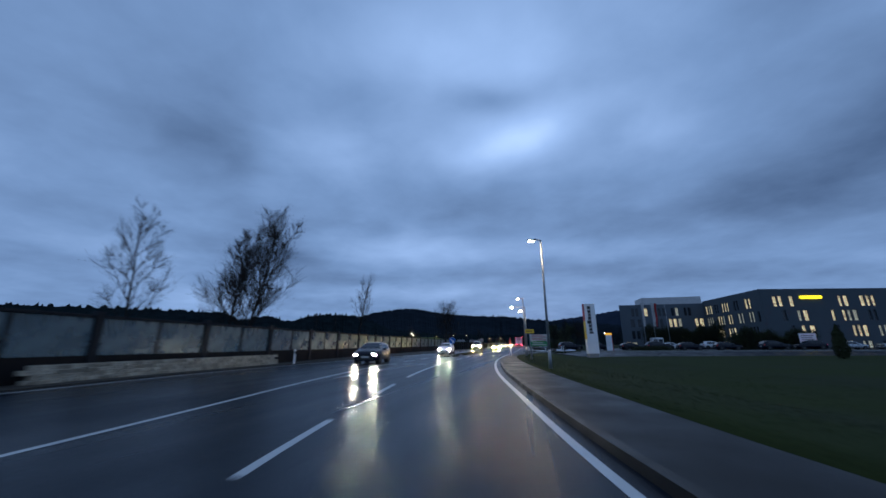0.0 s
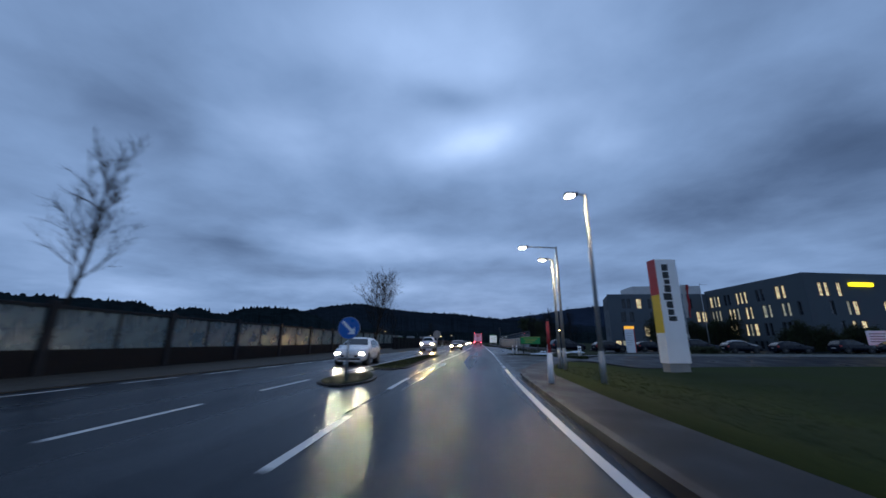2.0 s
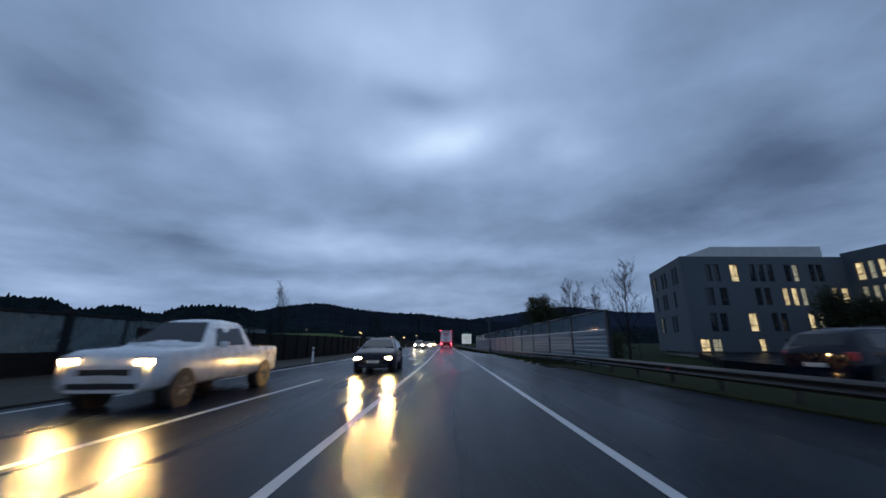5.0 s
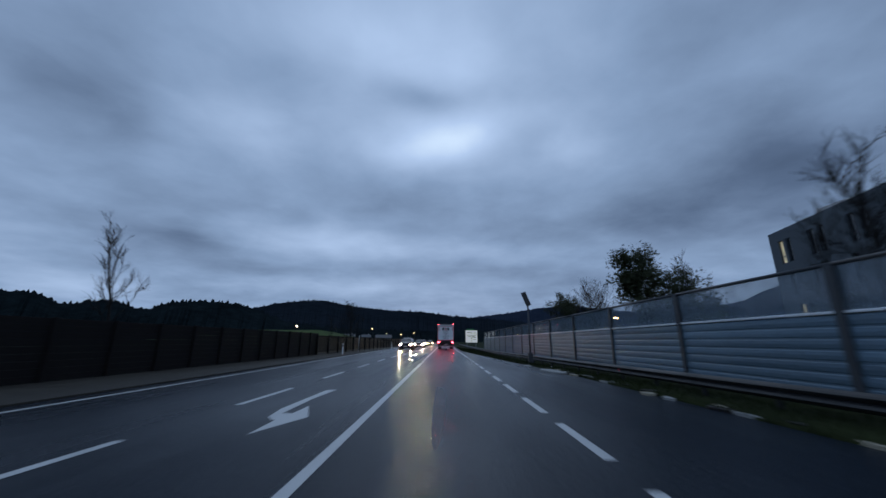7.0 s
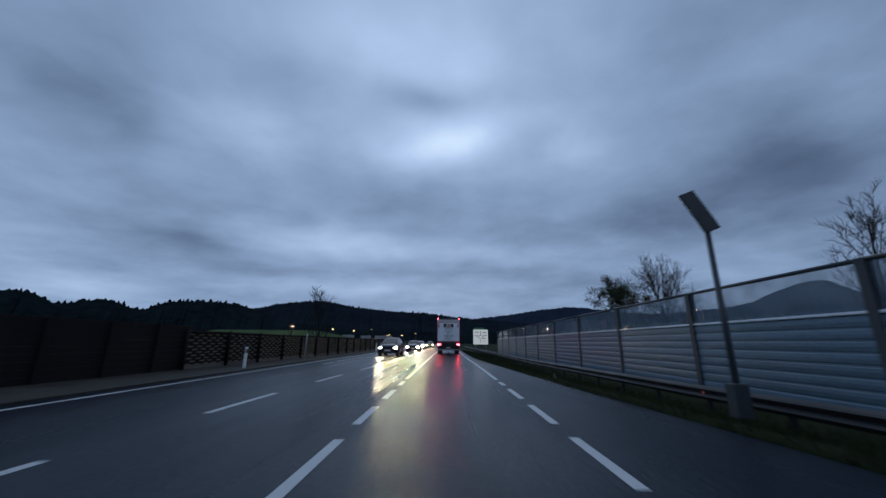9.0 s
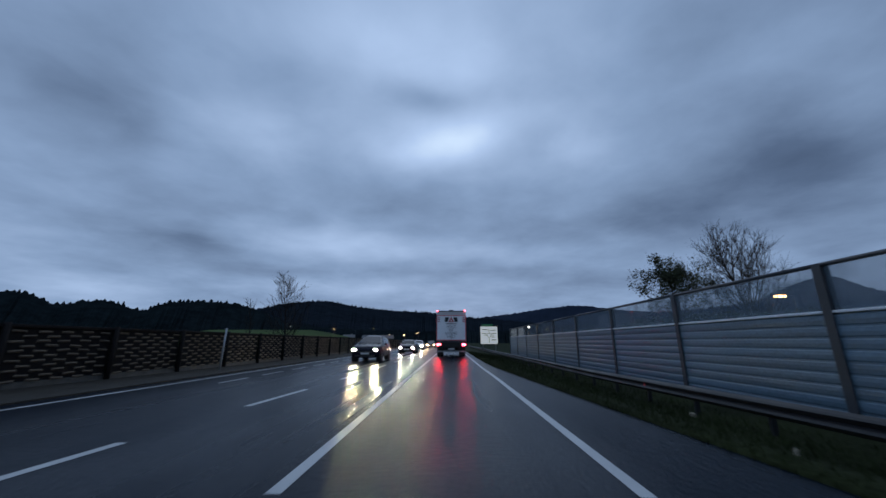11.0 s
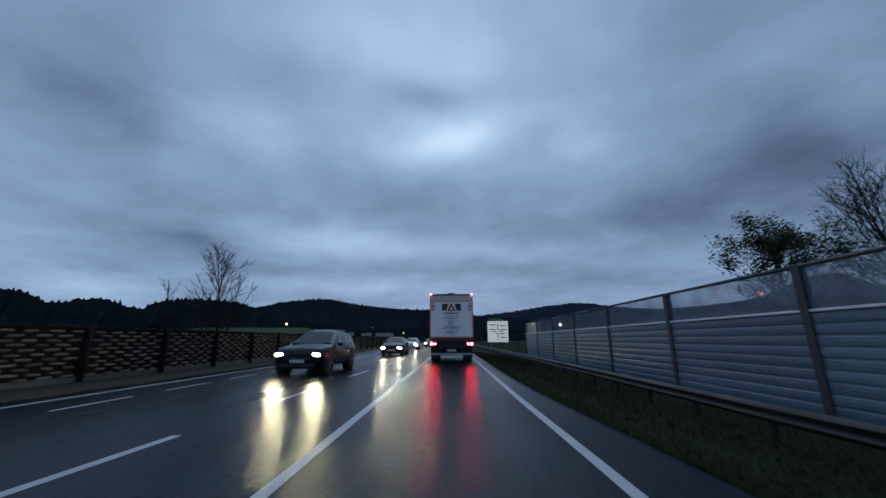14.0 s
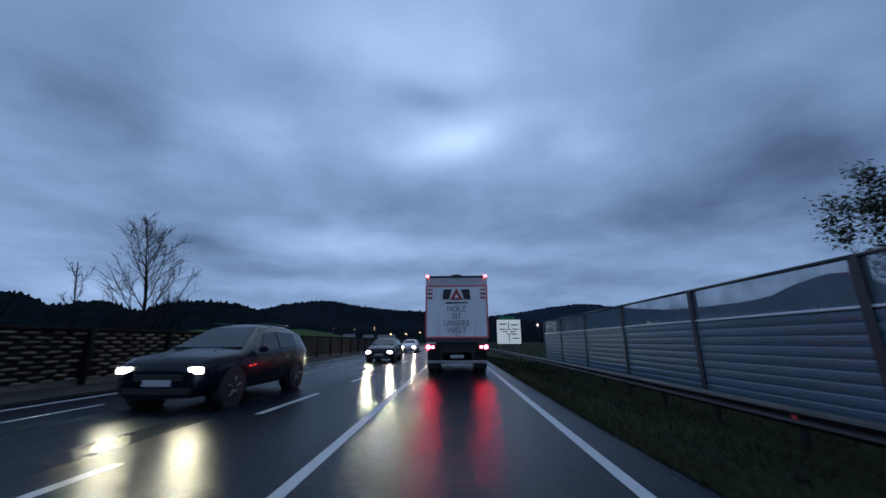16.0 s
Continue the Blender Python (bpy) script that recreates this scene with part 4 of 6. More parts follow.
office = thing("office_building", label="grey plastered four-storey office block with lit windows", category="building")
LEFT_WING = [(u0, u1, (0.1, 2.5, 5.7, 8.75)[s], (1.6, 4.75, 7.95, 11.0)[s], lit) for s, u0, u1, lit in (
    (3, 3.0, 3.8, 0), (3, 4.1, 4.9, 0), (3, 6.3, 7.4, 1), (3, 8.8, 9.6, 0), (3, 10.0, 10.8, 0), (3, 11.2, 12.0, 0), (3, 13.5, 14.3, 0), (3, 14.6, 15.4, 2), (3, 16.8, 17.5, 0), (3, 17.8, 18.6, 0),
    (2, 2.5, 3.6, 0), (2, 4.4, 5.4, 0), (2, 9.0, 9.8, 0), (2, 10.2, 11.0, 0), (2, 12.6, 13.4, 1), (2, 13.8, 14.6, 1), (2, 15.0, 15.8, 2), (2, 19.2, 20.0, 1), (2, 20.4, 21.4, 1),
    (1, 2.5, 3.4, 0), (1, 3.8, 4.7, 0), (1, 7.5, 8.6, 1), (1, 10.4, 11.2, 0), (1, 11.6, 12.4, 0), (1, 15.2, 16.0, 1), (1, 16.4, 17.2, 2), (1, 19.2, 20.0, 0),
    (0, 0.8, 2.0, 1), (0, 2.3, 3.5, 2), (0, 8.2, 9.0, 1), (0, 11.5, 12.3, 0), (0, 15.0, 15.9, 2), (0, 18.0, 19.0, 1))]
facade(office, (26.4, 114.0), (48.5, 114.6), 12.05, LEFT_WING, "plaster")
facade(office, (29.5, 126.8), (26.4, 114.0), 12.05, [(u, u + 0.75, (0.1, 2.5, 5.7, 8.75)[k], (1.6, 4.75, 7.95, 11.0)[k], lit) for k, u, lit in ((3, 1.2, 2), (3, 2.3, 0), (3, 5.2, 0), (3, 6.4, 0), (3, 9.4, 0), (3, 10.5, 0), (2, 1.8, 0), (2, 4.6, 0), (2, 5.7, 0), (2, 9.0, 0), (1, 2.2, 2), (1, 3.3, 0), (1, 7.0, 0), (1, 8.1, 0))], "plaster")
facade(office, (48.2, 114.9), (49.4, 90.8), 12.55, rows_of(24, 12.55, 11, 0.36), "plaster_dark")
facade(office, (49.4, 90.8), (96.0, 100.5), 12.55, [w for w in rows_of(46, 12.55, 21, 0.28, 4.0) if w[0] > 14] + [(u0, u1, (0.1, 2.5, 5.7, 8.75)[k], (1.6, 4.75, 7.95, 11.0)[k], lit) for k, u0, u1, lit in (
    (3, 2.5, 3.3, 1), (3, 3.7, 4.5, 1), (3, 6.0, 6.9, 1), (2, 3.8, 4.7, 0), (2, 7.1, 7.8, 2), (2, 8.3, 9.3, 1), (1, 5.0, 5.8, 0), (1, 7.2, 8.0, 1), (1, 8.9, 10.0, 1), (0, 5.4, 6.1, 2), (0, 6.6, 7.7, 1))], "plaster_dark")
facade(office, (90, 130), (29.5, 126.8), 12.0, [], "plaster")
facade(office, (96.0, 100.5), (90, 130), 12.0, [], "plaster")
part("roof", prism(bmesh.new(), [(26.9, 114.5), (48.4, 115.1), (48.4, 127.2), (30.0, 126.4)], 11.70, 11.90), "roofing", office)
part("roof", prism(bmesh.new(), [(48.45, 115.1), (49.85, 91.4), (95.4, 100.9), (89.5, 129.4), (48.45, 127.2)], 11.70, 11.90), "roofing", office)
part("floor_slab", prism(bmesh.new(), [(26.9, 114.5), (48.4, 115.1), (48.4, 127.2), (30.0, 126.4)], -0.6, 0.02), "concrete", office)
part("floor_slab", prism(bmesh.new(), [(48.45, 115.1), (49.85, 91.4), (95.4, 100.9), (89.5, 129.4), (48.45, 127.2)], -0.6, 0.02), "concrete", office)
part("penthouse", boxed(33.8, 49.5, 118.2, 125.5, 11.95, 14.45, 0.04), "white_dirty", office, "pale roof plant room")
for x0, y0 in ((54, 96), (61, 99), (72, 104)):
    part("roof_vent", boxed(x0, x0 + 1.2, y0, y0 + 1.2, 11.95, 13.1, 0.03), "galv_dark", office)
s_ang = math.degrees(math.atan2(9.7, 46.6))
bm = bmesh.new()
box(bm, 0, 4.6, -0.16, -0.02, 0, 0.66, 0.28)
sg = part("wall_sign", bm, "yellow_glow", office, "glowing yellow company sign")
sg.matrix_basis = pose(49.4, 90.8, 10.35, 0, 0, s_ang) @ Matrix.Translation((8.2, 0, 0))


# ---------------------------------------------------------------- street lamps
def street_lamp(x, y, h, arm, rz=0, glow_mat="lamp_glow", z=0.1):
    t = thing("street_lamp", x, y, z, rz, "tall galvanised street lamp, lit, beside the footpath", "street lamp", "street lamps")
    part("base_sleeve", tubed((0, 0, 0), (0, 0, 0.9), 0.085, 0.08, 12), "galv", t)
    part("pole", tubed((0, 0, 0.9), (0, 0, h), 0.07, 0.045, 12), "galv", t)
    if arm > 0.8:
        part("arm", tubed((0, 0, h - 0.05), (-arm, 0, h + 0.02), 0.035, 0.03, 8), "galv", t)
    else:
        part("arm", tubed((0, 0, h - 0.03), (-arm, 0, h + 0.05), 0.04, 0.035, 8), "galv", t)
    bm = boxed(-arm - 0.42, -arm + 0.02, -0.10, 0.10, h - 0.02, h + 0.07, 0.03)
    head = part("lamp_head", bm, "galv_dark", t)
    part("diffuser", boxed(-arm - 0.38, -arm - 0.12, -0.075, 0.075, h - 0.05, h - 0.022, 0.008), glow_mat, head, "glowing lamp glass")
    return t


street_lamp(0.95, 18.9, 6.5, 0.25)
street_lamp(-0.35, 38.9, 5.85, 0.25)
street_lamp(-0.22, 44.2, 5.48, 1.3)
street_lamp(-0.26, 45.0, 5.05, 0.25)


def lamp_far(x, y, h, mat="lamp_warm", r=0.16):
    t = thing("street_lamp", x, y, -0.6, 0, "distant street lamp glowing over the valley", "street lamp", "distant street lamps")
    part("pole", tubed((0, 0, 0), (0, 0, h), 0.09, 0.06, 6), "galv_dark", t)
    part("arm", tubed((0, 0, h), (-0.8, 0, h + 0.1), 0.05, 0.04, 6), "galv_dark", t)
    part("lamp_head", boxed(-1.3, -0.7, -0.15, 0.15, h + 0.12, h + 0.22, 0.03), "galv_dark", t)
    part("diffuser", boxed(-1.3, -0.7, -0.2, 0.2, h - 0.05, h + 0.10, 0.03), mat, t)
    return t


# ---------------------------------------------------------------- signs and pylons
def pylon(x, y, rz):
    t = thing("sign_pylon", x, y, -0.60, rz, "tall white advertising pylon with red and yellow side", "sign")
    part("plinth", boxed(0.06, 1.36, 0.06, 0.74, 0.0, 0.62, 0.015), "concrete", t, "grey concrete plinth")
    part("panel", boxed(0.03, 1.42, 0.0, 0.80, 0.62, 7.05, 0.015), "white", t)
    part("red_stripe", boxed(0.0, 0.028, 0.0, 0.80, 4.78, 7.05, 0.006), "red", t)
    part("yellow_stripe", boxed(0.0, 0.028, 0.0, 0.80, 2.42, 4.775, 0.006), "yellow", t)
    part("lower_panel", boxed(0.0, 0.028, 0.0, 0.80, 0.62, 2.415, 0.006), "white", t)
    # a mark of plain dark blocks running down the panel
    z = 6.72
    for h, wide, off in ((0.42, 0.42, 0), (0.42, 0.40, 0), (0.30, 0.36, 0.02), (0.44, 0.42, 0), (0.44, 0.56, -0.07), (0.42, 0.42, 0), (0.36, 0.40, 0), (0.30, 0.50, 0.05)):
        part("mark", boxed(0.62 + off - wide / 2, 0.62 + off + wide / 2, -0.006, 0.0, z - h, z, 0.002), "black", t)
        z -= h + 0.07
    return t


pylon(7.46, 51.2, 9)


def small_pylon(x, y, rz):
    t = thing("sign_pylon", x, y, 0, rz, "white advertising pylon with a glowing orange top", "sign")
    part("panel", boxed(-0.50, 0.50, -0.12, 0.12, 0.0, 2.85, 0.02), "white", t)
    part("red_edge", boxed(0.502, 0.60, -0.12, 0.12, 0.0, 2.85, 0.01), "red", t)
    part("cap", boxed(-0.52, 0.60, -0.14, 0.14, 2.852, 3.2, 0.03), "orange", t, "glowing orange cap")
    for k in range(6):
        part("print_bar", boxed(-0.4, 0.3 - 0.1 * (k % 3), -0.126, -0.121, 2.3 - k * 0.28, 2.36 - k * 0.28), "white_dirty", t)
    return t


small_pylon(14.85, 75.2, -4)


def direction_board(x, y):
    t = thing("direction_board", x, y, 0.03, 4, "board of faded direction panels on two posts", "sign")
    for px in (0.06, 1.44):
        part("post", tubed((px, 0.06, 0), (px, 0.06, 2.0), 0.04, 0.04, 8), "galv", t)
    for k, (z0, z1, m) in enumerate(((1.72, 1.96, "white_dirty"), (1.48, 1.70, "white_dirty"), (1.06, 1.42, "green"))):
        p = part("panel", boxed(0, 1.5, -0.02, 0.02, z0, z1, 0.008), m, t)
        for j in range(2):
            zz = z0 + (z1 - z0) * (0.25 + 0.4 * j)
            part("print_bar", boxed(0.12, 1.2 - 0.25 * j, -0.026, -0.021, zz, zz + 0.06), "panel_print" if k < 2 else "white_dirty", p)
    return t


direction_board(0.12, 29.6)


def yellow_sign(x, y):
    t = thing("yellow_sign", x, y, 0.05, 0, "small yellow direction sign on a steel post", "sign")
    part("post", tubed((0, 0.03, 0), (0, 0.03, 2.4), 0.03, 0.03, 8), "galv", t)
    part("panel", boxed(-0.35, 0.35, -0.015, 0.015, 2.05, 2.35, 0.005), "yellow", t)
    part("print_bar", boxed(-0.25, 0.2, -0.02, -0.016, 2.17, 2.23), "black", t)
    return t


yellow_sign(0.1, 30.1)


def disc_sign(x, y, z, h, r, face, rz, label, arrow=False, back=False):
    t = thing("road_sign", x, y, z, rz, label, "road sign")
    part("post", tubed((0, 0.05, 0), (0, 0.05, h + r * 0.6), 0.03, 0.03, 8), "galv", t)
    d = part("disc", tubed((0, 0.012, h), (0, -0.012, h), r, r, 28), face, t)
    part("rim", tubed((0, 0.018, h), (0, -0.008, h), r * 1.04, r * 1.04, 28), "galv", t)
    if arrow:
        bm = bmesh.new()
        for q in (((-0.19, 0.14), (-0.14, 0.19), (0.10, -0.05), (0.05, -0.10)), ((0.16, 0.02), (0.17, -0.17), (-0.02, -0.16), (0.08, -0.07))):
            bm.faces.new([bm.verts.new((a * r / 0.28, -0.016, h + b * r / 0.28)) for a, b in q])
        bmesh.ops.recalc_face_normals(bm, faces=bm.faces)
        bmesh.ops.solidify(bm, geom=bm.faces[:], thickness=0.003)
        part("arrow", bm, "white", d, "white arrow")
    if back:
        part("clamp_bar", boxed(-0.04, 0.04, -0.03, -0.013, h - r * 0.8, h + r * 0.8), "galv", d)
    return t


disc_sign(-8.08, 39.0, 0.05, 1.62, 0.34, "blue", 4, "round blue sign with a white arrow on the island", arrow=True)
disc_sign(-7.68, 61.1, 0.06, 1.83, 0.33, "grey_back", 3, "round road sign seen from its grey back", back=True)


def bollard(x, y, z, h, r, label, mat="white", stripe="black"):
    t = thing("bollard", x, y, z, 0, label, "bollard", "white marker posts")
    part("body", tubed((0, 0, 0), (0, 0, h), r, r * 0.85, 10), mat, t)
    part("band", tubed((0, 0, h * 0.72), (0, 0, h * 0.82), r * 0.9 + 0.006, r * 0.88 + 0.006, 10), stripe, t)
    part("cap", tubed((0, 0, h), (0, 0, h + 0.03), r * 0.85, r * 0.5, 10), mat, t)
    return t


t = thing("marker_post", -1.88, 38.7, 0.10, 0, "white marker post with a red upper part at the kerb", "marker post")
part("base", tubed((0, 0, 0), (0, 0, 0.85), 0.085, 0.075, 12), "white", t)
part("upper", tubed((0, 0, 0.85), (0, 0, 1.75), 0.05, 0.045, 10), "red", t)
part("cap", tubed((0, 0, 1.75), (0, 0, 1.82), 0.05, 0.02, 10), "black", t)
for bx, by in ((-0.45, 65.5), (-0.05, 65.75), (2.65, 63.6), (4.95, 61.5), (5.3, 62.2)):
    bollard(bx, by, 0.06, 0.82, 0.075, "white bollard on the junction island")


def delineator(x, y, z=0.03):
    t = thing("delineator", x, y, z, 0, "white roadside marker post with dark band", "marker post", "roadside marker posts")
    bm = boxed(-0.06, 0.06, -0.04, 0.04, 0, 0.95, 0.015)
    part("body", bm, "white", t)
    part("band", boxed(-0.063, 0.063, -0.043, 0.043, 0.68, 0.84), "black", t)
    part("reflector", boxed(-0.03, 0.03, -0.048, -0.044, 0.70, 0.82), "white_dirty", t)
    return t


for dx, dy in ((-15.9, 22.8), (-13.4, 124.9), (-13.5, 157), (-13.4, 190), (-12.9, 93)):
    delineator(dx, dy)
t = thing("fence_pole", -14.0, 133.6, 0.03, 0, "slender pale pole before the woven fence", "pole")
part("pole", tubed((0, 0, 0), (0.05, 0, 1.78), 0.045, 0.04, 8), "galv", t)


def green_board(x, y):
    t = thing("billboard", x, y, -0.006, 0, "green board with yellow print on two posts", "sign")
    for px in (0.25, 1.75):
        part("post", tubed((px, 0.06, 0), (px, 0.06, 1.7), 0.05, 0.05, 8), "galv_dark", t)
    part("frame", boxed(-0.04, 2.04, 0.0, 0.05, 1.02, 1.78, 0.01), "dark_steel", t)
    p = part("panel", boxed(0, 2.0, -0.02, -0.002, 1.06, 1.72, 0.004), "green_glow", t)
    for q in ((0.3, 1.7, 1.50, 1.58), (0.5, 1.5, 1.33, 1.40), (0.4, 1.2, 1.18, 1.24)):
        part("print_bar", boxed(q[0], q[1], -0.026, -0.021, q[2], q[3]), "faded_yellow", p)
    part("edge_strip", boxed(-0.04, 2.04, -0.024, -0.004, 1.725, 1.78), "faded_yellow", p)
    return t


green_board(0.55, 67.0)


def solar_panel(x, y):
    t = thing("solar_lamp", x, y, -0.3, 0, "solar panel on a tall galvanised post", "solar panel")
    part("post", tubed((0, 0, 0), (0, 0, 4.1), 0.06, 0.05, 10), "galv_dark", t)
    part("cabinet", boxed(-0.14, 0.14, -0.12, 0.12, 0.25, 0.85, 0.02), "galv_dark", t)
    bm = bmesh.new()
    box(bm, -0.16, 0.16, -0.03, 0.03, -0.48, 0.48, 0.01)
    p = part("panel", bm, "black", t, "tilted dark solar panel")
    p.matrix_basis = pose(-0.10, 0.0, 4.28, -8, -20, -6)
    part("bracket", tubed((0, 0, 4.05), (-0.05, 0, 4.2), 0.04, 0.04, 8), "galv_dark", t)
    return t


solar_panel(1.38, 114.9)


def roundabout_sign(x, y):
    t = thing("direction_sign", x, y, -0.1, -3, "white roundabout direction sign with a green head", "sign")
    for px in (0.35, 2.35):
        part("post", tubed((px, 0.08, 0), (px, 0.08, 3.75), 0.06, 0.06, 8), "galv", t)
    # no lamp inside; the face's brightness is emission in its material
    p = part("panel", boxed(0, 2.7, -0.03, 0.03, 1.05, 3.75, 0.01), "sign_retro_glow", t, "white reflective sign face, headlight shine added as glow")
    part("head_panel", boxed(0.25, 2.0, -0.03, 0.03, 3.77, 4.12, 0.01), "green", t)
    # ring with four arms, one of them curving in from below
    bm = bmesh.new()
    for q in range(20):
        a0, a1 = q * math.tau / 20, (q + 1) * math.tau / 20
        tube(bm, (1.35 + math.cos(a0) * 0.30, -0.034, 2.4 + math.sin(a0) * 0.30), (1.35 + math.cos(a1) * 0.30, -0.034, 2.4 + math.sin(a1) * 0.30), 0.055, 0.055, 4, cap=False)
    for q in ((1.30, 1.40, 1.25, 2.08), (1.30, 1.40, 2.72, 3.45), (0.55, 1.04, 2.35, 2.45), (1.66, 2.2, 2.35, 2.45)):
        box(bm, q[0], q[1], -0.036, -0.031, q[2], q[3])
    for v in bm.verts:
        v.co.y = -0.038 if v.co.y < -0.034 else -0.031
    part("roundabout_symbol", bm, "black", p)
    for q in ((0.25, 0.95, 2.62), (1.75, 2.5, 2.62), (1.6, 2.45, 3.1), (0.3, 1.1, 3.2), (1.7, 2.45, 1.6), (1.7, 2.3, 2.05)):
        part("print_bar", boxed(q[0], q[1], -0.036, -0.032, q[2], q[2] + 0.13), "black", p)
    return t


roundabout_sign(0.87, 176.6)


def flag(x, y, seed, cols):
    t = thing("flagpole", x, y, 0.0, 0, "tall flagpole with a long hanging banner", "flag", "flagpoles")
    part("pole", tubed((0, 0, 0), (0, 0, 9.2), 0.07, 0.04, 8), "galv", t)
    part("arm", tubed((0, 0, 9.05), (0.95, 0, 9.05), 0.02, 0.02, 6), "galv", t)
    r = random.Random(seed)
    for name, m, x0, x1 in cols:
        bm = bmesh.new()
        grid = [[bm.verts.new((0.06 + (x0 + (x1 - x0) * i / 3) * (1 - 0.25 * k / 14), 0.12 * math.sin(k * 0.7 + i + seed), 9.02 - k * 0.32)) for i in range(4)] for k in range(15)]
        for a, b in zip(grid, grid[1:]):
            for i in range(3):
                bm.faces.new((a[i], a[i + 1], b[i + 1], b[i])).smooth = True
        bmesh.ops.solidify(bm, geom=bm.faces[:], thickness=0.01)
        part(name, bm, m, t)
    return t


flag(22.6, 80, 1, [("banner", "white_dirty", 0, 0.45)])
flag(24.4, 80, 2, [("banner", "white_dirty", 0, 0.55), ("red_field", "red", 0.55, 0.95)])
flag(26.9, 80, 3, [])


# ---------------------------------------------------------------- vehicles
def wheel(parent, x, y, r, w):
    t = part("wheel", tubed((x - w / 2, y, r), (x + w / 2, y, r), r, r, 20), "rubber", parent)
    s = 1 if x > 0 else -1
    xo = x + s * (w / 2 - 0.015)
    bm = tubed((xo, y, r), (xo + s * 0.012, y, r), r * 0.17, r * 0.14, 10)
    for k in range(5):
        a = k * math.tau / 5 + 0.3
        tube(bm, (xo, y + math.cos(a) * r * 0.12, r + math.sin(a) * r * 0.12), (xo + s * 0.006, y + math.cos(a) * r * 0.62, r + math.sin(a) * r * 0.62), r * 0.10, r * 0.08, 6)
    for k in range(18):
        a, b = k * math.tau / 18, (k + 1) * math.tau / 18
        tube(bm, (xo, y + math.cos(a) * r * 0.64, r + math.sin(a) * r * 0.64), (xo, y + math.cos(b) * r * 0.64, r + math.sin(b) * r * 0.64), r * 0.035, r * 0.035, 5, cap=False)
    part("rim", bm, "rim", t, "five-spoke alloy rim")
    return t


def loft(stations, sill):
    """A vehicle body drawn through cross-sections (y, half width, belt height, roof height)."""
    bm = bmesh.new()
    rings = []
    for y, w, belt, roof in stations:
        rw = roof_half(w, belt, roof)
        half = [(w * 0.80, sill), (w * 0.97, sill + 0.10), (w, sill + (belt - sill) * 0.45), (w * 0.985, belt - 0.06), (w * 0.95, belt), (rw + (w * 0.95 - rw) * 0.12, roof - (roof - belt) * 0.12 - 0.01), (rw * 0.85, roof), (rw * 0.3, roof + 0.02)]
        pts = half + [(-x, z) for x, z in half[::-1]]
        rings.append([bm.verts.new((x, y, z)) for x, z in pts])
    n = len(rings[0])
    for a, b in zip(rings, rings[1:]):
        for k in range(n):
            bm.faces.new((a[k], a[(k + 1) % n], b[(k + 1) % n], b[k])).smooth = True
    bm.faces.new(rings[0])
    bm.faces.new(rings[-1][::-1])
    bmesh.ops.recalc_face_normals(bm, faces=bm.faces)
    return bm


def roof_half(w, belt, roof):
    return w * (0.95 - 0.30 * min(1, max(0, (roof - belt) / 0.62)))


def quad_prism(quad, push, inset=0.0):
    """A thin pane on a four-cornered patch, raised a little from it."""
    q = [Vector(p) for p in quad]
    c = sum(q, Vector()) / 4
    q = [c + (p - c) * (1 - inset) for p in q]
    nrm = (q[1] - q[0]).cross(q[3] - q[0]).normalized()
    bm = bmesh.new()
    lo = [bm.verts.new(p - nrm * 0.02) for p in q]
    hi = [bm.verts.new(p + nrm * push) for p in q]
    bm.faces.new(hi)
    bm.faces.new(lo[::-1])
    for i in range(4):
        bm.faces.new((lo[i], lo[(i + 1) % 4], hi[(i + 1) % 4], hi[i]))
    return bm


SHAPES = {
    "suv": (0.27, [(-2.30, 0.66, 0.70, 0.72), (-2.22, 0.82, 0.83, 0.86), (-1.95, 0.90, 0.91, 0.97), (-1.30, 0.93, 0.98, 1.05), (-1.12, 0.93, 1.0, 1.09), (-0.16, 0.93, 1.02, 1.58), (0.35, 0.93, 1.03, 1.66), (1.2, 0.93, 1.05, 1.64), (1.85, 0.92, 1.06, 1.52), (2.18, 0.88, 1.04, 1.12), (2.30, 0.80, 0.92, 0.95)]),
    "hatch": (0.22, [(-2.12, 0.68, 0.56, 0.58), (-2.06, 0.80, 0.70, 0.73), (-1.8, 0.87, 0.79, 0.85), (-1.15, 0.89, 0.87, 0.96), (-0.95, 0.89, 0.88, 1.02), (-0.2, 0.89, 0.91, 1.40), (0.25, 0.89, 0.92, 1.46), (1.05, 0.89, 0.94, 1.43), (1.65, 0.87, 0.95, 1.28), (2.0, 0.83, 0.94, 1.0), (2.12, 0.76, 0.84, 0.87)]),
    "pickup": (0.36, [(-2.68, 0.74, 0.80, 0.82), (-2.62, 0.90, 1.0, 1.03), (-2.3, 0.96, 1.08, 1.13), (-1.4, 0.97, 1.12, 1.18), (-1.2, 0.97, 1.13, 1.24), (-0.55, 0.97, 1.14, 1.76), (-0.1, 0.97, 1.15, 1.84), (0.7, 0.97, 1.15, 1.80), (0.92, 0.97, 1.15, 1.20), (0.97, 0.97, 1.13, 1.16), (2.6, 0.96, 1.13, 1.16), (2.68, 0.90, 1.0, 1.03)]),
}


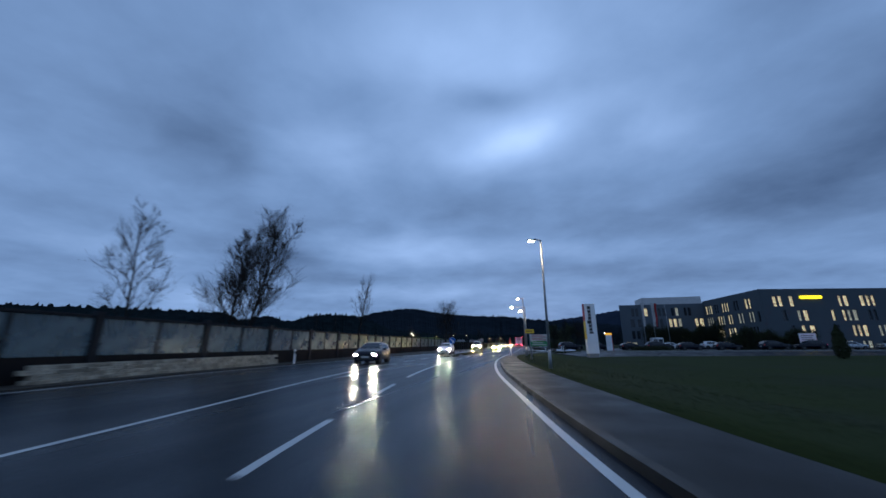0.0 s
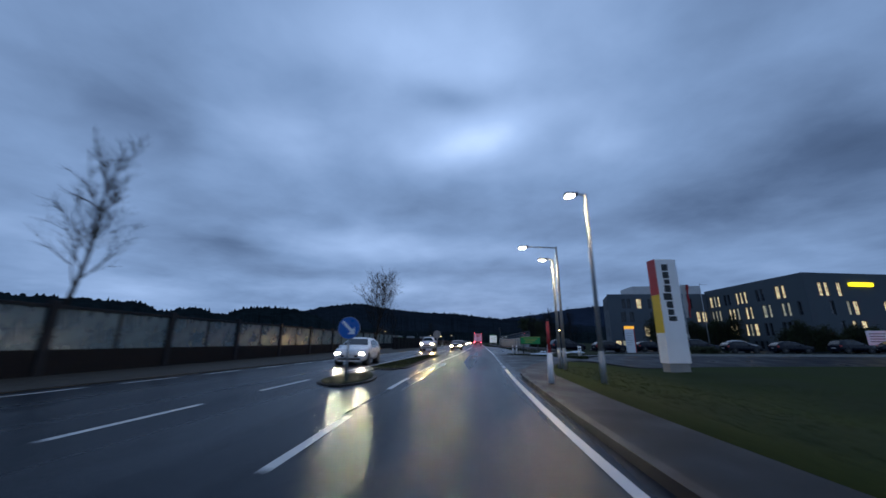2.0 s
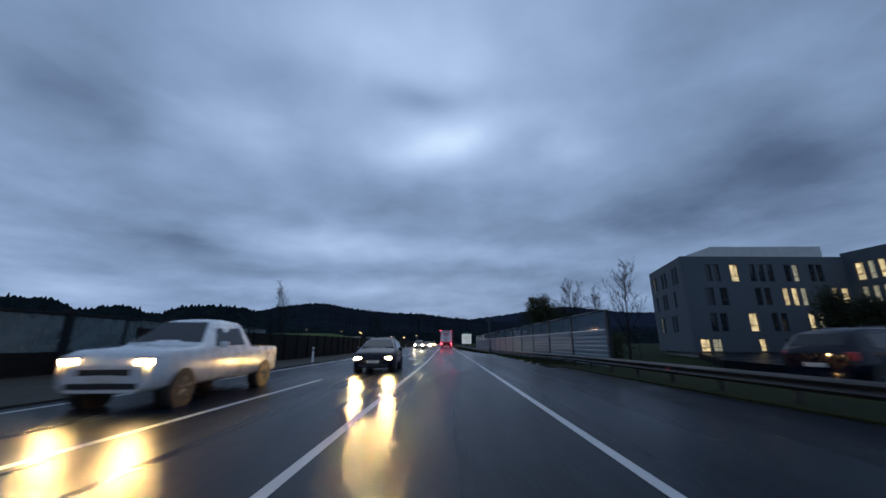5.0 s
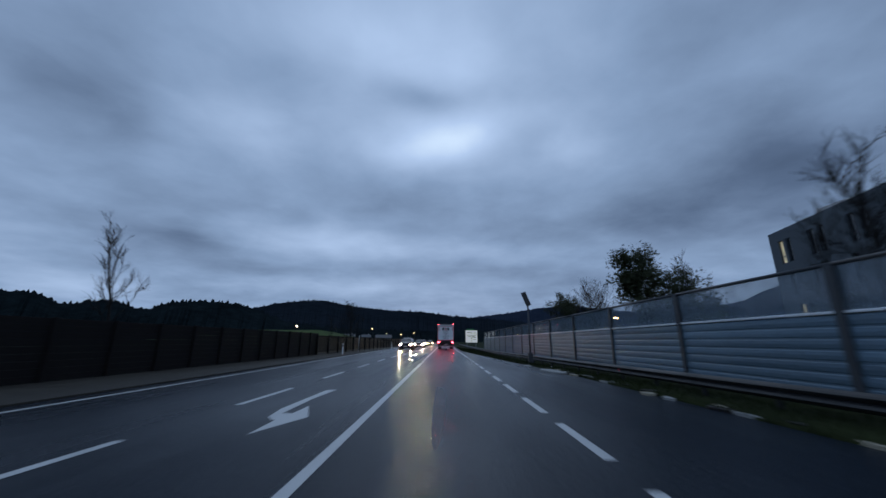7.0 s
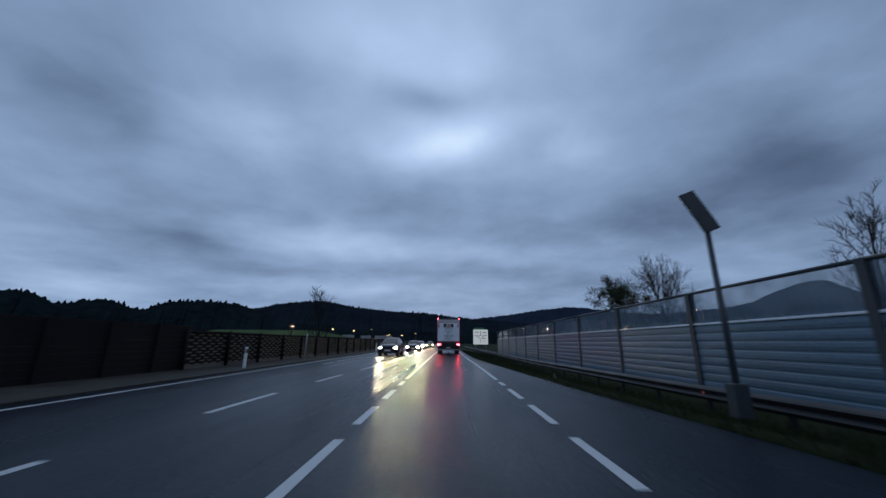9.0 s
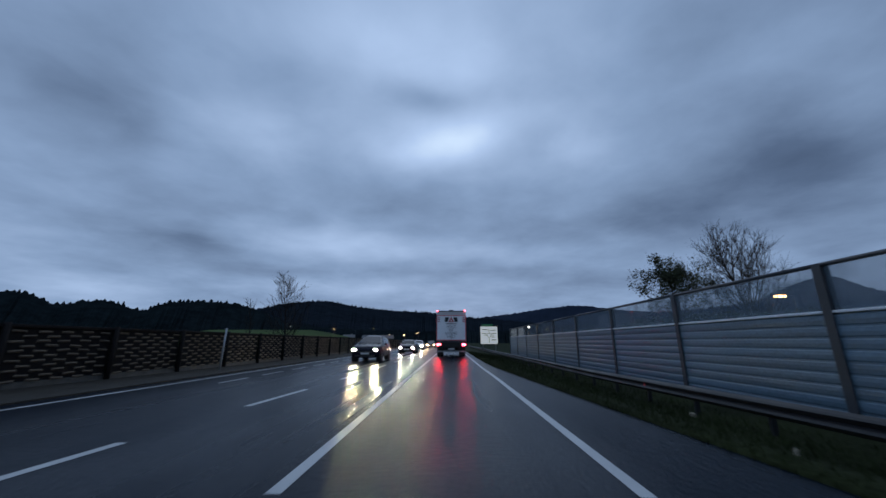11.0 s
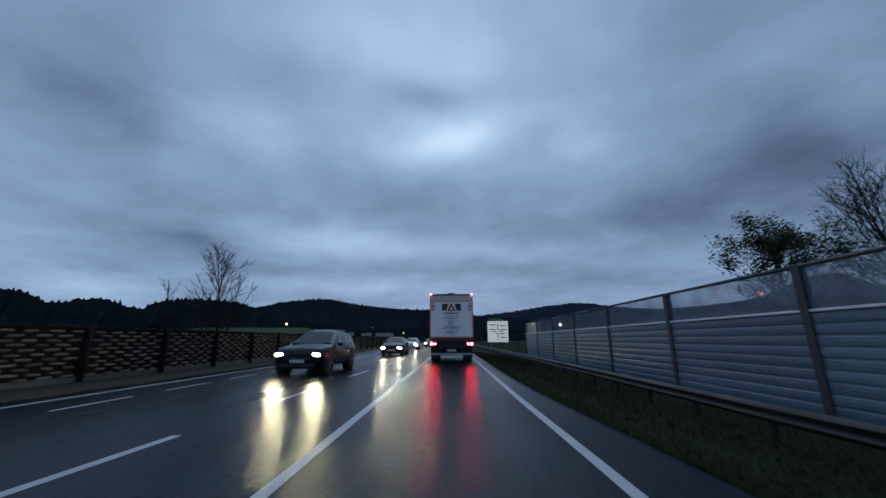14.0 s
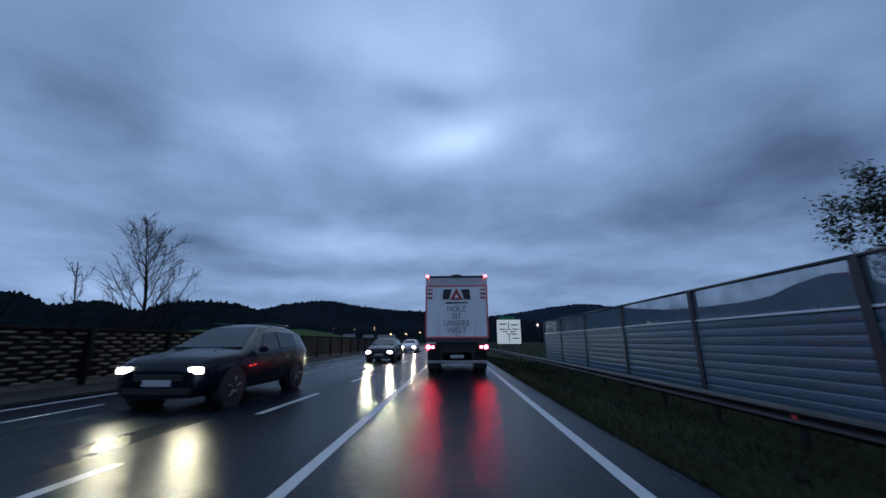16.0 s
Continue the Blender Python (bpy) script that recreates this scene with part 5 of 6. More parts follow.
def car(x, y, rz, paint, label, kind="hatch", lights="head_glow", tails=None, z=0.0, group=""):
    """A halted car; its front looks towards -y when rz is 0."""
    t = thing("car", x, y, z, rz, label, "car", group)
    sill, st = SHAPES[kind]
    a, W, hood = -st[0][0], st[4][1] * 2, st[3][3]
    part("body", loft(st, sill), paint, t)

    def on_side(f, yy, up):
        k = max(i for i in range(len(st) - 1) if st[i][0] <= yy)
        u = (yy - st[k][0]) / (st[k + 1][0] - st[k][0])
        _, w, belt, roof = [p + (q - p) * u for p, q in zip(st[k], st[k + 1])]
        rw = roof_half(w, belt, roof)
        lo, hi = Vector((f * w * 0.95, yy, belt)), Vector((f * (rw + (w * 0.95 - rw) * 0.12), yy, roof - (roof - belt) * 0.12 - 0.01))
        return lo.lerp(hi, up)

    y0, y1, y2 = st[4][0], st[5][0], st[7][0]
    r0, r1 = roof_half(*st[4][1:]) * 0.92, roof_half(*st[5][1:]) * 0.86
    part("windscreen", quad_prism(((-r0, y0 + 0.04, st[4][3] + 0.03), (r0, y0 + 0.04, st[4][3] + 0.03), (r1, y1 - 0.05, st[5][3] - 0.01), (-r1, y1 - 0.05, st[5][3] - 0.01)), 0.015, 0.03), "car_glass", t)
    b0, b1 = (st[8], st[9]) if kind != "pickup" else (st[7], st[8])
    q0, q1 = roof_half(*b0[1:]) * 0.84, roof_half(*b1[1:]) * 0.9
    part("rear_window", quad_prism(((q1, b1[0] - 0.04, b1[3] + 0.04), (-q1, b1[0] - 0.04, b1[3] + 0.04), (-q0, b0[0] + 0.05, b0[3] - 0.02), (q0, b0[0] + 0.05, b0[3] - 0.02)), 0.02, 0.06), "car_glass", t)
    for f in (-1, 1):
        spans = ((y1 - 0.32, 0.42), (0.48, y2 + 0.25)) if kind != "pickup" else ((y1 - 0.25, 0.58),)
        for s0, s1 in spans:
            q = [on_side(f, s0, 0.10), on_side(f, s1, 0.10), on_side(f, s1 - 0.03, 0.86), on_side(f, max(s0, y1 + 0.02) if s0 < y1 else s0, 0.86)]
            if f < 0:
                q = [q[1], q[0], q[3], q[2]]
            part("side_window", quad_prism(q, 0.014, 0.0), "car_glass", t)
        part("mirror", boxed(f * (W / 2 + 0.09) - 0.09, f * (W / 2 + 0.09) + 0.09, y0 + 0.42, y0 + 0.54, st[4][2] + 0.02, st[4][2] + 0.16, 0.04), paint, t)
        for wy in (-a + 0.82, a - 0.86):
            rad = 0.31 if kind == "hatch" else 0.36
            part("wheel_arch", tubed((f * (W / 2 - 0.3), wy, rad), (f * (W / 2 + 0.006), wy, rad), rad + 0.045, rad + 0.04, 22), "chassis", t)
            wheel(t, f * (W / 2 - 0.095), wy, rad, 0.22)
        for yy in (y0 + 0.28, 0.45, y2 + 0.22):
            if kind == "pickup" and yy > 0.9:
                continue
            k = max(i for i in range(len(st) - 1) if st[i][0] <= yy)
            u = (yy - st[k][0]) / (st[k + 1][0] - st[k][0])
            w, belt = (st[k][i] + (st[k + 1][i] - st[k][i]) * u for i in (1, 2))
            line = [(w * 0.97, sill + 0.10), (w, sill + (belt - sill) * 0.45), (w * 0.985, belt - 0.06), (w * 0.95, belt)]
            bm = bmesh.new()
            for (xa, za), (xb, zb) in zip(line, line[1:]):
                tube(bm, (f * xa, yy, za), (f * xb, yy, zb), 0.007, 0.007, 4, cap=False)
            part("door_seam", bm, "chassis", t)
        for yy in (0.24, y2 + 0.02):
            if kind == "pickup" and yy > 0.6:
                continue
            part("door_handle", boxed(f * (W / 2 - 0.005) - 0.02, f * (W / 2 - 0.005) + 0.02, yy - 0.09, yy + 0.09, st[4][2] - 0.16, st[4][2] - 0.125, 0.008), paint, t)
        hz = st[1][2] - 0.09
        lamp = part("headlight_housing", boxed(f * W * 0.36 - 0.2, f * W * 0.36 + 0.17, -a + 0.03, -a + 0.34, hz - 0.07, hz + 0.09, 0.04), "car_glass", t)
        if lights:
            part("headlight", boxed(f * W * 0.36 - 0.13, f * W * 0.36 + 0.12, -a + 0.008, -a + 0.05, hz - 0.045, hz + 0.05, 0.02), lights, lamp, "lit headlight")
        part("tail_light", boxed(f * W * 0.41 - 0.12, f * W * 0.41 + 0.05, a - 0.26, a - 0.03, st[-1][2] - 0.12, st[-1][2] + 0.10, 0.03), tails or "red", t)
    part("grille", boxed(-W * 0.25, W * 0.25, -a - 0.012, -a + 0.12, st[0][2] - 0.14, st[0][2] - 0.02, 0.015), "chassis", t)
    part("lower_intake", boxed(-W * 0.34, W * 0.34, -a - 0.01, -a + 0.12, sill + 0.06, sill + 0.17, 0.015), "chassis", t)
    part("number_plate", boxed(-0.26, 0.26, -a - 0.03, -a + 0.01, sill + 0.20, sill + 0.31, 0.005), "white_dirty", t)
    part("number_plate", boxed(-0.26, 0.26, a - 0.01, a + 0.02, sill + 0.34, sill + 0.45, 0.005), "white_dirty", t)
    if kind == "suv":
        for f in (-1, 1):
            part("roof_rail", tubed((f * 0.58, -0.1, 1.69), (f * 0.58, 1.45, 1.67), 0.018, 0.018, 6), "galv_dark", t)
    if kind == "pickup":
        part("load_bed", boxed(-0.8, 0.8, 1.05, 2.5, 1.17, 1.19), "chassis", t)
    return t


on = "cars halted in the oncoming lane"
car(-11.15, 25.3, 9, "car_dark", "dark hatchback with lit headlights on the wet road", lights="head_glow", group=on)
car(-10.9, 48.8, 4, "car_white", "white hatchback with lit headlights on the wet road", lights="head_glow", group=on)
car(-10.75, 78.4, 2, "car_white", "white pickup with warm lit headlights on the wet road", "pickup", lights="head_warm", group=on)
car(-7.35, 86.5, 1, "car_dark", "dark hatchback with warm headlights in the turning lane", lights="head_warm", group=on)
car(-9.35, 143.0, 0, "car_dark", "dark estate car with lit headlights on the wet road", "suv", lights="head_led", group=on)
car(-8.6, 158.5, 0, "car_dark", "dark hatchback with lit headlights far ahead", lights="head_glow", group=on)
car(-9.1, 176, 0, "car_silver", "silver hatchback with lit headlights far ahead", lights="head_glow", group=on)
car(-8.2, 198, 0, "car_dark", "dark car with lit headlights far ahead", lights="head_amber", group=on)
pk = "cars parked before the office building"
r = random.Random(12)
for i, (px, py, prz) in enumerate(((24, 77.5, 95), (29.5, 78.3, 92), (36, 79, 88), (44, 80, 95), (50, 81, 270), (57, 82, 94), (64, 83, 272), (71, 84, 95), (20.5, 83, 100), (31, 92, 90), (40, 94, 92), (8.2, 79.5, 100), (13.5, 78.6, 94))):
    paint, word = r.choice((("car_white", "white"), ("car_silver", "silver"), ("car_dark", "dark"), ("car_dark", "dark"))) if i < 11 else ("car_dark", "dark")
    tails = "tail_glow" if i in (4, 6) else None
    car(px, py, prz, paint, f"{word} car parked on the wet lot" + (", its tail lights on" if tails else ""), r.choice(("hatch", "suv")), None, tails, -0.03, pk)


def van(x, y, rz):
    """A parked panel van, its tail towards -y when rz is 0."""
    t = thing("van", x, y, -0.03, rz, "white panel van parked on the wet lot", "van", pk)
    part("body", boxed(-0.98, 0.98, 0, 3.9, 0.42, 2.45, 0.09), "car_white", t)
    part("bonnet", boxed(-0.94, 0.94, 3.88, 5.1, 0.42, 1.25, 0.12), "car_white", t)
    part("windscreen", quad_prism(((-0.85, 4.35, 1.26), (0.85, 4.35, 1.26), (0.80, 3.92, 2.2), (-0.80, 3.92, 2.2)), 0.02, 0.02), "car_glass", t)
    part("bumper", boxed(-0.96, 0.96, -0.08, 0.02, 0.36, 0.6, 0.03), "chassis", t)
    part("door_seam", boxed(-0.008, 0.008, -0.012, 0.002, 0.62, 2.35), "chassis", t)
    for f in (-1, 1):
        part("rear_window", boxed(f * 0.48 - 0.34, f * 0.48 + 0.34, -0.014, 0.004, 1.5, 2.1, 0.004), "car_glass", t)
        part("tail_light", boxed(f * 0.9 - 0.06, f * 0.9 + 0.06, -0.015, 0.02, 0.9, 1.4, 0.004), "red", t)
        for wy in (0.9, 4.3):
            wheel(t, f * 0.86, wy, 0.34, 0.22)
    part("number_plate", boxed(-0.26, 0.26, -0.09, -0.082, 0.44, 0.55), "white_dirty", t)
    return t


van(26.5, 85.5, -8)
t = thing("notice_board", 52.6, 85.2, -0.03, -14, "white printed board on two posts by the parking ground", "sign")
for px in (-1.0, 1.0):
    part("post", tubed((px, 0.05, 0), (px, 0.05, 3.0), 0.04, 0.04, 8), "galv", t)
p = part("panel", boxed(-1.25, 1.25, -0.03, 0.03, 1.0, 3.0, 0.01), "white", t)
for k in range(4):
    part("print_bar", boxed(-0.95, 0.9 - 0.2 * (k % 2), -0.037, -0.032, 2.5 - k * 0.36, 2.64 - k * 0.36), "grey_back", p)


def words(text, size, parent, mat, loc, name="lettering"):
    """Raised lettering that faces -y, turned into a mesh."""
    cu = bpy.data.curves.new(name, "FONT")
    cu.body, cu.size, cu.extrude, cu.align_x = text, size, 0.002, "CENTER"
    tmp = bpy.data.objects.new(name, cu)
    scene.collection.objects.link(tmp)
    me = bpy.data.meshes.new_from_object(tmp.evaluated_get(bpy.context.evaluated_depsgraph_get()))
    bpy.data.objects.remove(tmp)
    me.materials.clear()
    me.materials.append(M[mat])
    ob = new(name, me)
    ob.parent, ob.matrix_basis = parent, pose(*loc, 90, 0, 0)
    return ob


def truck(x, y, rz):
    """Box lorry, seen from behind; its rear face lies at the root's y."""
    t = thing("box_truck", x, y, 0, rz, "white box truck with red outlined rear doors, tail lights on", "truck")
    W, z0, z1, L = 2.48, 1.36, 3.80, 6.8
    part("cargo_box", boxed(-W / 2, W / 2, 0.0, L, z0, z1, 0.02), "white_dirty", t)
    part("roof_edge", boxed(-W / 2 - 0.01, W / 2 + 0.01, -0.03, 0.08, z1 - 0.06, z1 + 0.03, 0.01), "galv_dark", t)
    for s in (-1, 1):
        d = part("rear_door", boxed(min(s * 0.008, s * (W / 2 - 0.06)), max(s * 0.008, s * (W / 2 - 0.06)), -0.035, -0.002, z0 + 0.06, z1 - 0.42, 0.006), "white", t)
        for rr in (0.12, 0.72):
            part("locking_bar", tubed((s * rr, -0.055, z0 + 0.08), (s * rr, -0.055, z1 - 0.44), 0.009, 0.009, 6), "white", d)
        part("hinge_plate", boxed(min(s * 0.96, s * 1.16), max(s * 0.96, s * 1.16), -0.062, -0.036, 2.90, 3.28), "red", d, "red and white striped warning plate")
        for k in range(2):
            part("warning_stripe", boxed(min(s * 0.96, s * 1.16), max(s * 0.96, s * 1.16), -0.066, -0.063, 2.97 + k * 0.17, 3.05 + k * 0.17), "white", d)
    part("header_panel", boxed(-W / 2 + 0.06, W / 2 - 0.06, -0.03, -0.002, z1 - 0.4, z1 - 0.07, 0.005), "white_dirty", t)
    # reflective outline of the rear
    bm = bmesh.new()
    e = W / 2
    for q in ((-e, e, z0 + 0.0, z0 + 0.055), (-e, e, z1 - 0.415, z1 - 0.37), (-e, -e + 0.05, z0 + 0.055, z1 - 0.415), (e - 0.05, e, z0 + 0.055, z1 - 0.415)):
        box(bm, q[0], q[1], -0.05, -0.036, q[2], q[3])
    part("reflective_tape", bm, "red_film", t, "red reflective outline tape")
    # company mark as plain shapes, and its slogan
    bm = bmesh.new()
    for f in (-1, 1):
        lo, hi = [(f * 0.30, 2.88), (f * 0.56, 2.88)], [(f * 0.52, 3.27), (f * 0.18, 3.27)]
        q = [bm.verts.new((px, yy, pz)) for yy in (-0.066, -0.06) for px, pz in lo + hi]
        for k in ((0, 1, 2, 3), (7, 6, 5, 4), (0, 4, 5, 1), (1, 5, 6, 2), (2, 6, 7, 3), (3, 7, 4, 0)):
            bm.faces.new([q[i] for i in k])
    bmesh.ops.recalc_face_normals(bm, faces=bm.faces)
    part("company_mark", bm, "black", t)
    part("mark_line", boxed(-0.44, 0.44, -0.066, -0.06, 2.71, 2.755), "black", t)
    bm = bmesh.new()
    vs = [bm.verts.new(p) for p in ((-0.24, -0.070, 2.86), (0.24, -0.070, 2.86), (0.0, -0.070, 3.32), (-0.24, -0.06, 2.86), (0.24, -0.06, 2.86), (0.0, -0.06, 3.32))]
    for q in ((0, 1, 2), (5, 4, 3), (0, 3, 4, 1), (1, 4, 5, 2), (2, 5, 3, 0)):
        bm.faces.new([vs[k] for k in q])
    part("red_triangle", bm, "red", t)
    bm = bmesh.new()
    vs = [bm.verts.new(p) for p in ((-0.10, -0.073, 2.92), (0.10, -0.073, 2.92), (0.0, -0.073, 3.10))]
    bm.faces.new(vs)
    part("mark_inset", bm, "white", t)
    for k, w in enumerate(("HOLZ", "IST", "UNSERE", "WELT")):
        words(w, 0.29, t, "grey_back", (0, -0.068, 2.39 - k * 0.275))
    # underside
    part("chassis_frame", boxed(-0.5, 0.5, 0.1, L, 0.82, 1.34, 0.02), "chassis", t)
    # dark block added to keep the space beneath the truck in shade
    part("underside_filler", boxed(-0.95, 0.95, 2.4, 5.0, 0.40, 1.3, 0.04), "chassis", t)
    part("rear_axle", tubed((-0.9, 1.7, 0.48), (0.9, 1.7, 0.48), 0.10, 0.10, 10), "chassis", t)
    part("tail_board", boxed(-W / 2 + 0.04, W / 2 - 0.04, 0.0, 0.12, 1.20, 1.35, 0.01), "galv_dark", t, "grey folded tail board")
    part("cross_beam", boxed(-0.78, 0.78, 0.12, 0.24, 0.80, 1.19, 0.02), "chassis", t)
    part("underrun_bar", boxed(-1.14, 1.14, -0.06, 0.06, 0.42, 0.53, 0.03), "galv", t, "pale underrun bar")
    for s in (-1, 1):
        part("bar_bracket", boxed(s * 0.62 - 0.05, s * 0.62 + 0.05, 0.062, 0.16, 0.44, 0.85), "chassis", t)
        for yy in (1.7, 6.0):
            for q in ((0.98,) if yy > 3 else (0.80, 1.08)):
                wheel(t, s * q, yy, 0.48, 0.25)
        part("mud_flap", boxed(min(s * 0.68, s * 1.22), max(s * 0.68, s * 1.22), 1.02, 1.04, 0.18, 1.05), "rubber", t)
        lb = part("light_unit", boxed(min(s * 0.78, s * 1.22), max(s * 0.78, s * 1.22), -0.03, 0.05, 0.92, 1.14, 0.015), "chassis", t)
        part("tail_light", tubed((s * 1.12, -0.03, 1.03), (s * 1.12, -0.045, 1.03), 0.08, 0.075, 14), "tail_glow", lb, "lit red tail light")
        part("tail_light", tubed((s * 0.94, -0.03, 1.03), (s * 0.94, -0.045, 1.03), 0.055, 0.05, 14), "tail_glow", lb, "lit red tail light")
        part("marker_light", boxed(s * (W / 2 - 0.07) - 0.06, s * (W / 2 - 0.07) + 0.06, -0.06, -0.032, z1 - 0.04, z1 + 0.05, 0.01), "tail_dim", t, "lit red marker light")
    part("roof_lamp", boxed(-0.2, 0.2, 0.1, 0.34, z1, z1 + 0.11, 0.04), "black", t)
    part("number_plate", boxed(-0.26, 0.26, 0.09, 0.112, 0.62, 0.73), "white_dirty", t)
    part("cab", boxed(-1.2, 1.2, L + 0.15, L + 1.95, 0.5, 2.9, 0.10), "white_dirty", t)
    return t


truck(-3.9, 148.4, 0)


# ---------------------------------------------------------------- trees
def tree(x, y, z, h, width, seed, trunk=0.16, fork=0.2, limbs=12, leaves=0, label="", stems=1, leaf_size=0.10, rise=0.8, tuft=0.3, fullness=1.0):
    """A tapered leader with rising limbs, each with side branches and fine twigs; leaves in tufts at the tips if asked."""
    t = thing("tree", x, y, z, 0, label, "tree", "roadside trees")
    r = random.Random(seed)
    wood, fine, tips = bmesh.new(), bmesh.new(), []

    def run(bm, p, d, length, r0, r1, n, lift, sides, wob=0.09):
        pts = [(p, r0, d)]
        for k in range(n):
            d = (d + Vector((r.gauss(0, wob), r.gauss(0, wob), r.gauss(0, wob) + lift / n))).normalized()
            q = pts[-1][0] + d * (length / n)
            rr = r0 + (r1 - r0) * (k + 1) / n
            tube(bm, pts[-1][0], q, pts[-1][1], rr, sides, cap=False)
            pts.append((q, rr, d))
        return pts

    def side(d, ang):
        a = r.uniform(0, math.tau)
        u = d.orthogonal().normalized()
        v = d.cross(u)
        return (d * math.cos(ang) + (u * math.cos(a) + v * math.sin(a)) * math.sin(ang)).normalized()

    for stem in range(stems):
        lean = Vector((0, 0, 1)) if stems == 1 else Vector((math.cos(stem * 2.4 + seed) * 0.32, math.sin(stem * 2.4 + seed) * 0.32, 1)).normalized()
        hh = h * (1.0 if stem == 0 else r.uniform(0.75, 0.95))
        lead = run(wood, Vector((0, 0, 0)), lean, hh * 0.9, trunk / stems ** 0.4, 0.02, 9, 0.1, 8, 0.05)
        for k in range(max(4, limbs // stems)):
            f = fork + (0.92 - fork) * (k + r.uniform(0, 0.8)) / max(4, limbs // stems)
            i = min(int(f * 9), 8)
            g = f * 9 - i
            p = lead[i][0].lerp(lead[i + 1][0], g)
            a = k * 2.4 + r.uniform(-0.4, 0.4) + seed
            out = 0.95 - 0.35 * f
            d = Vector((math.cos(a) * out, math.sin(a) * out, 0.75 + 0.5 * f)).normalized()
            ln = max(0.12 * h, min(width * r.uniform(0.85, 1.15) * (1.15 - 0.55 * f), (hh - p.z) * 0.95 + 0.1 * h))
            limb = run(wood, p, d, ln, lead[i][1] * 0.42, 0.010, 6, rise, 5)
            for j in range(int(9 * fullness)):
                u = r.randint(1, 6)
                b = run(fine, limb[u][0], side(limb[u][2], r.uniform(0.4, 0.9)), ln * r.uniform(0.25, 0.5) * (1.2 - u / 9), max(0.014, limb[u][1] * 0.45), 0.007, 3, 0.35 * rise, 4)
                for m in range(int(5 * fullness)):
                    v = r.randint(1, 3)
                    w = run(fine, b[v][0], side(b[v][2], r.uniform(0.3, 0.8)), ln * r.uniform(0.10, 0.24), 0.008, 0.004, 2, 0.2 * rise, 3)
                    tips.append(w[-1][0])
    part("trunk", wood, "bark", t)
    part("crown", fine, "bark", t)
    if leaves:
        lf = bmesh.new()
        for _ in range(leaves // 9):
            c = r.choice(tips)
            for _k in range(9):
                p = c + Vector((r.gauss(0, 1), r.gauss(0, 1), r.gauss(0, 1))) * tuft * 0.5
                u = Vector((r.uniform(-1, 1), r.uniform(-1, 1), r.uniform(-1, 1))).normalized()
                v = u.orthogonal().normalized()
                k = leaf_size * r.uniform(0.6, 1.3)
                lf.faces.new([lf.verts.new(p + u * k), lf.verts.new(p + v * k * 0.5), lf.verts.new(p - u * k), lf.verts.new(p - v * k * 0.5)])
        part("foliage", lf, "leaf", t, "sparse dark late leaves")
    return t


bare = "bare winter tree behind the noise barrier"
tree(-26.6, 30.0, -0.6, 15.0, 5.0, 3, 0.17, 0.18, 24, label=bare, rise=0.9, fullness=2.6)
tree(-30.2, 31.5, -0.6, 13.6, 4.4, 4, 0.15, 0.2, 22, label=bare, rise=0.9, fullness=2.6)
tree(-28.0, 20.0, -0.6, 12.5, 3.6, 14, 0.13, 0.22, 14, label=bare, rise=0.9, fullness=1.6)
tree(-19.9, 40.0, -0.6, 10.2, 2.8, 24, 0.12, 0.40, 15, label="slender bare winter tree behind the noise barrier", rise=0.9, fullness=1.0)
tree(-20.5, 32.6, -0.6, 5.6, 1.0, 41, 0.05, 0.45, 6, label="small thin bare tree behind the barrier", fullness=0.5)
tree(-19.4, 34.0, -0.6, 5.3, 0.8, 42, 0.05, 0.45, 6, label="small thin bare tree behind the barrier", fullness=0.5)
tree(-15.9, 69.5, 0.0, 8.9, 5.0, 8, 0.15, 0.16, 20, label="bare round-crowned winter tree by the road", rise=1.0, fullness=1.5)
tree(-21.8, 71.5, -0.6, 5.0, 0.9, 9, 0.05, 0.4, 6, label="small thin bare tree behind the barrier", fullness=0.5)
tree(-19.4, 151.7, -0.4, 7.6, 3.1, 10, 0.13, 0.14, 20, label="bare young tree behind the woven fence", rise=0.9, fullness=1.2)
tree(-22.6, 151.0, -0.4, 6.2, 1.5, 16, 0.06, 0.3, 9, label="small thin bare tree behind the woven fence", rise=1.0, fullness=0.6)
tree(-23.2, 112.0, -0.6, 8.8, 2.6, 17, 0.11, 0.3, 14, label="slender bare tree behind the board wall", rise=1.0, fullness=1.0)
tree(7.7, 111.6, -0.6, 6.0, 3.2, 5, 0.15, 0.2, 16, leaves=8000, label="dark tree with its late leaves behind the barrier", leaf_size=0.11, tuft=0.4, rise=0.7)
tree(10.5, 111.7, -0.6, 4.6, 2.2, 27, 0.12, 0.18, 10, leaves=4200, label="low dark leafy tree behind the barrier", leaf_size=0.11, tuft=0.4, rise=0.6)
tree(6.6, 99.9, -0.6, 6.5, 2.8, 6, 0.06, 0.15, 16, label="bare bushy winter tree close behind the barrier", rise=0.9, fullness=1.3)
tree(8.7, 94.8, -0.6, 7.6, 2.6, 26, 0.08, 0.2, 14, label="bare bushy tree close behind the barrier", rise=1.0)
tree(15.9, 148.2, -0.6, 7.9, 4.6, 12, 0.2, 0.30, 13, leaves=8500, label="spreading oak with a few dry leaves", leaf_size=0.12, tuft=0.5, rise=0.45, fullness=0.7)
tree(18.8, 144.8, -0.6, 9.6, 4.9, 13, 0.22, 0.12, 26, label="large bare winter tree behind the barrier", rise=0.8, fullness=1.7)
tree(20.5, 128.0, -0.6, 10.2, 3.3, 18, 0.16, 0.25, 20, label="upright bare winter tree behind the barrier", rise=0.9, fullness=1.4)


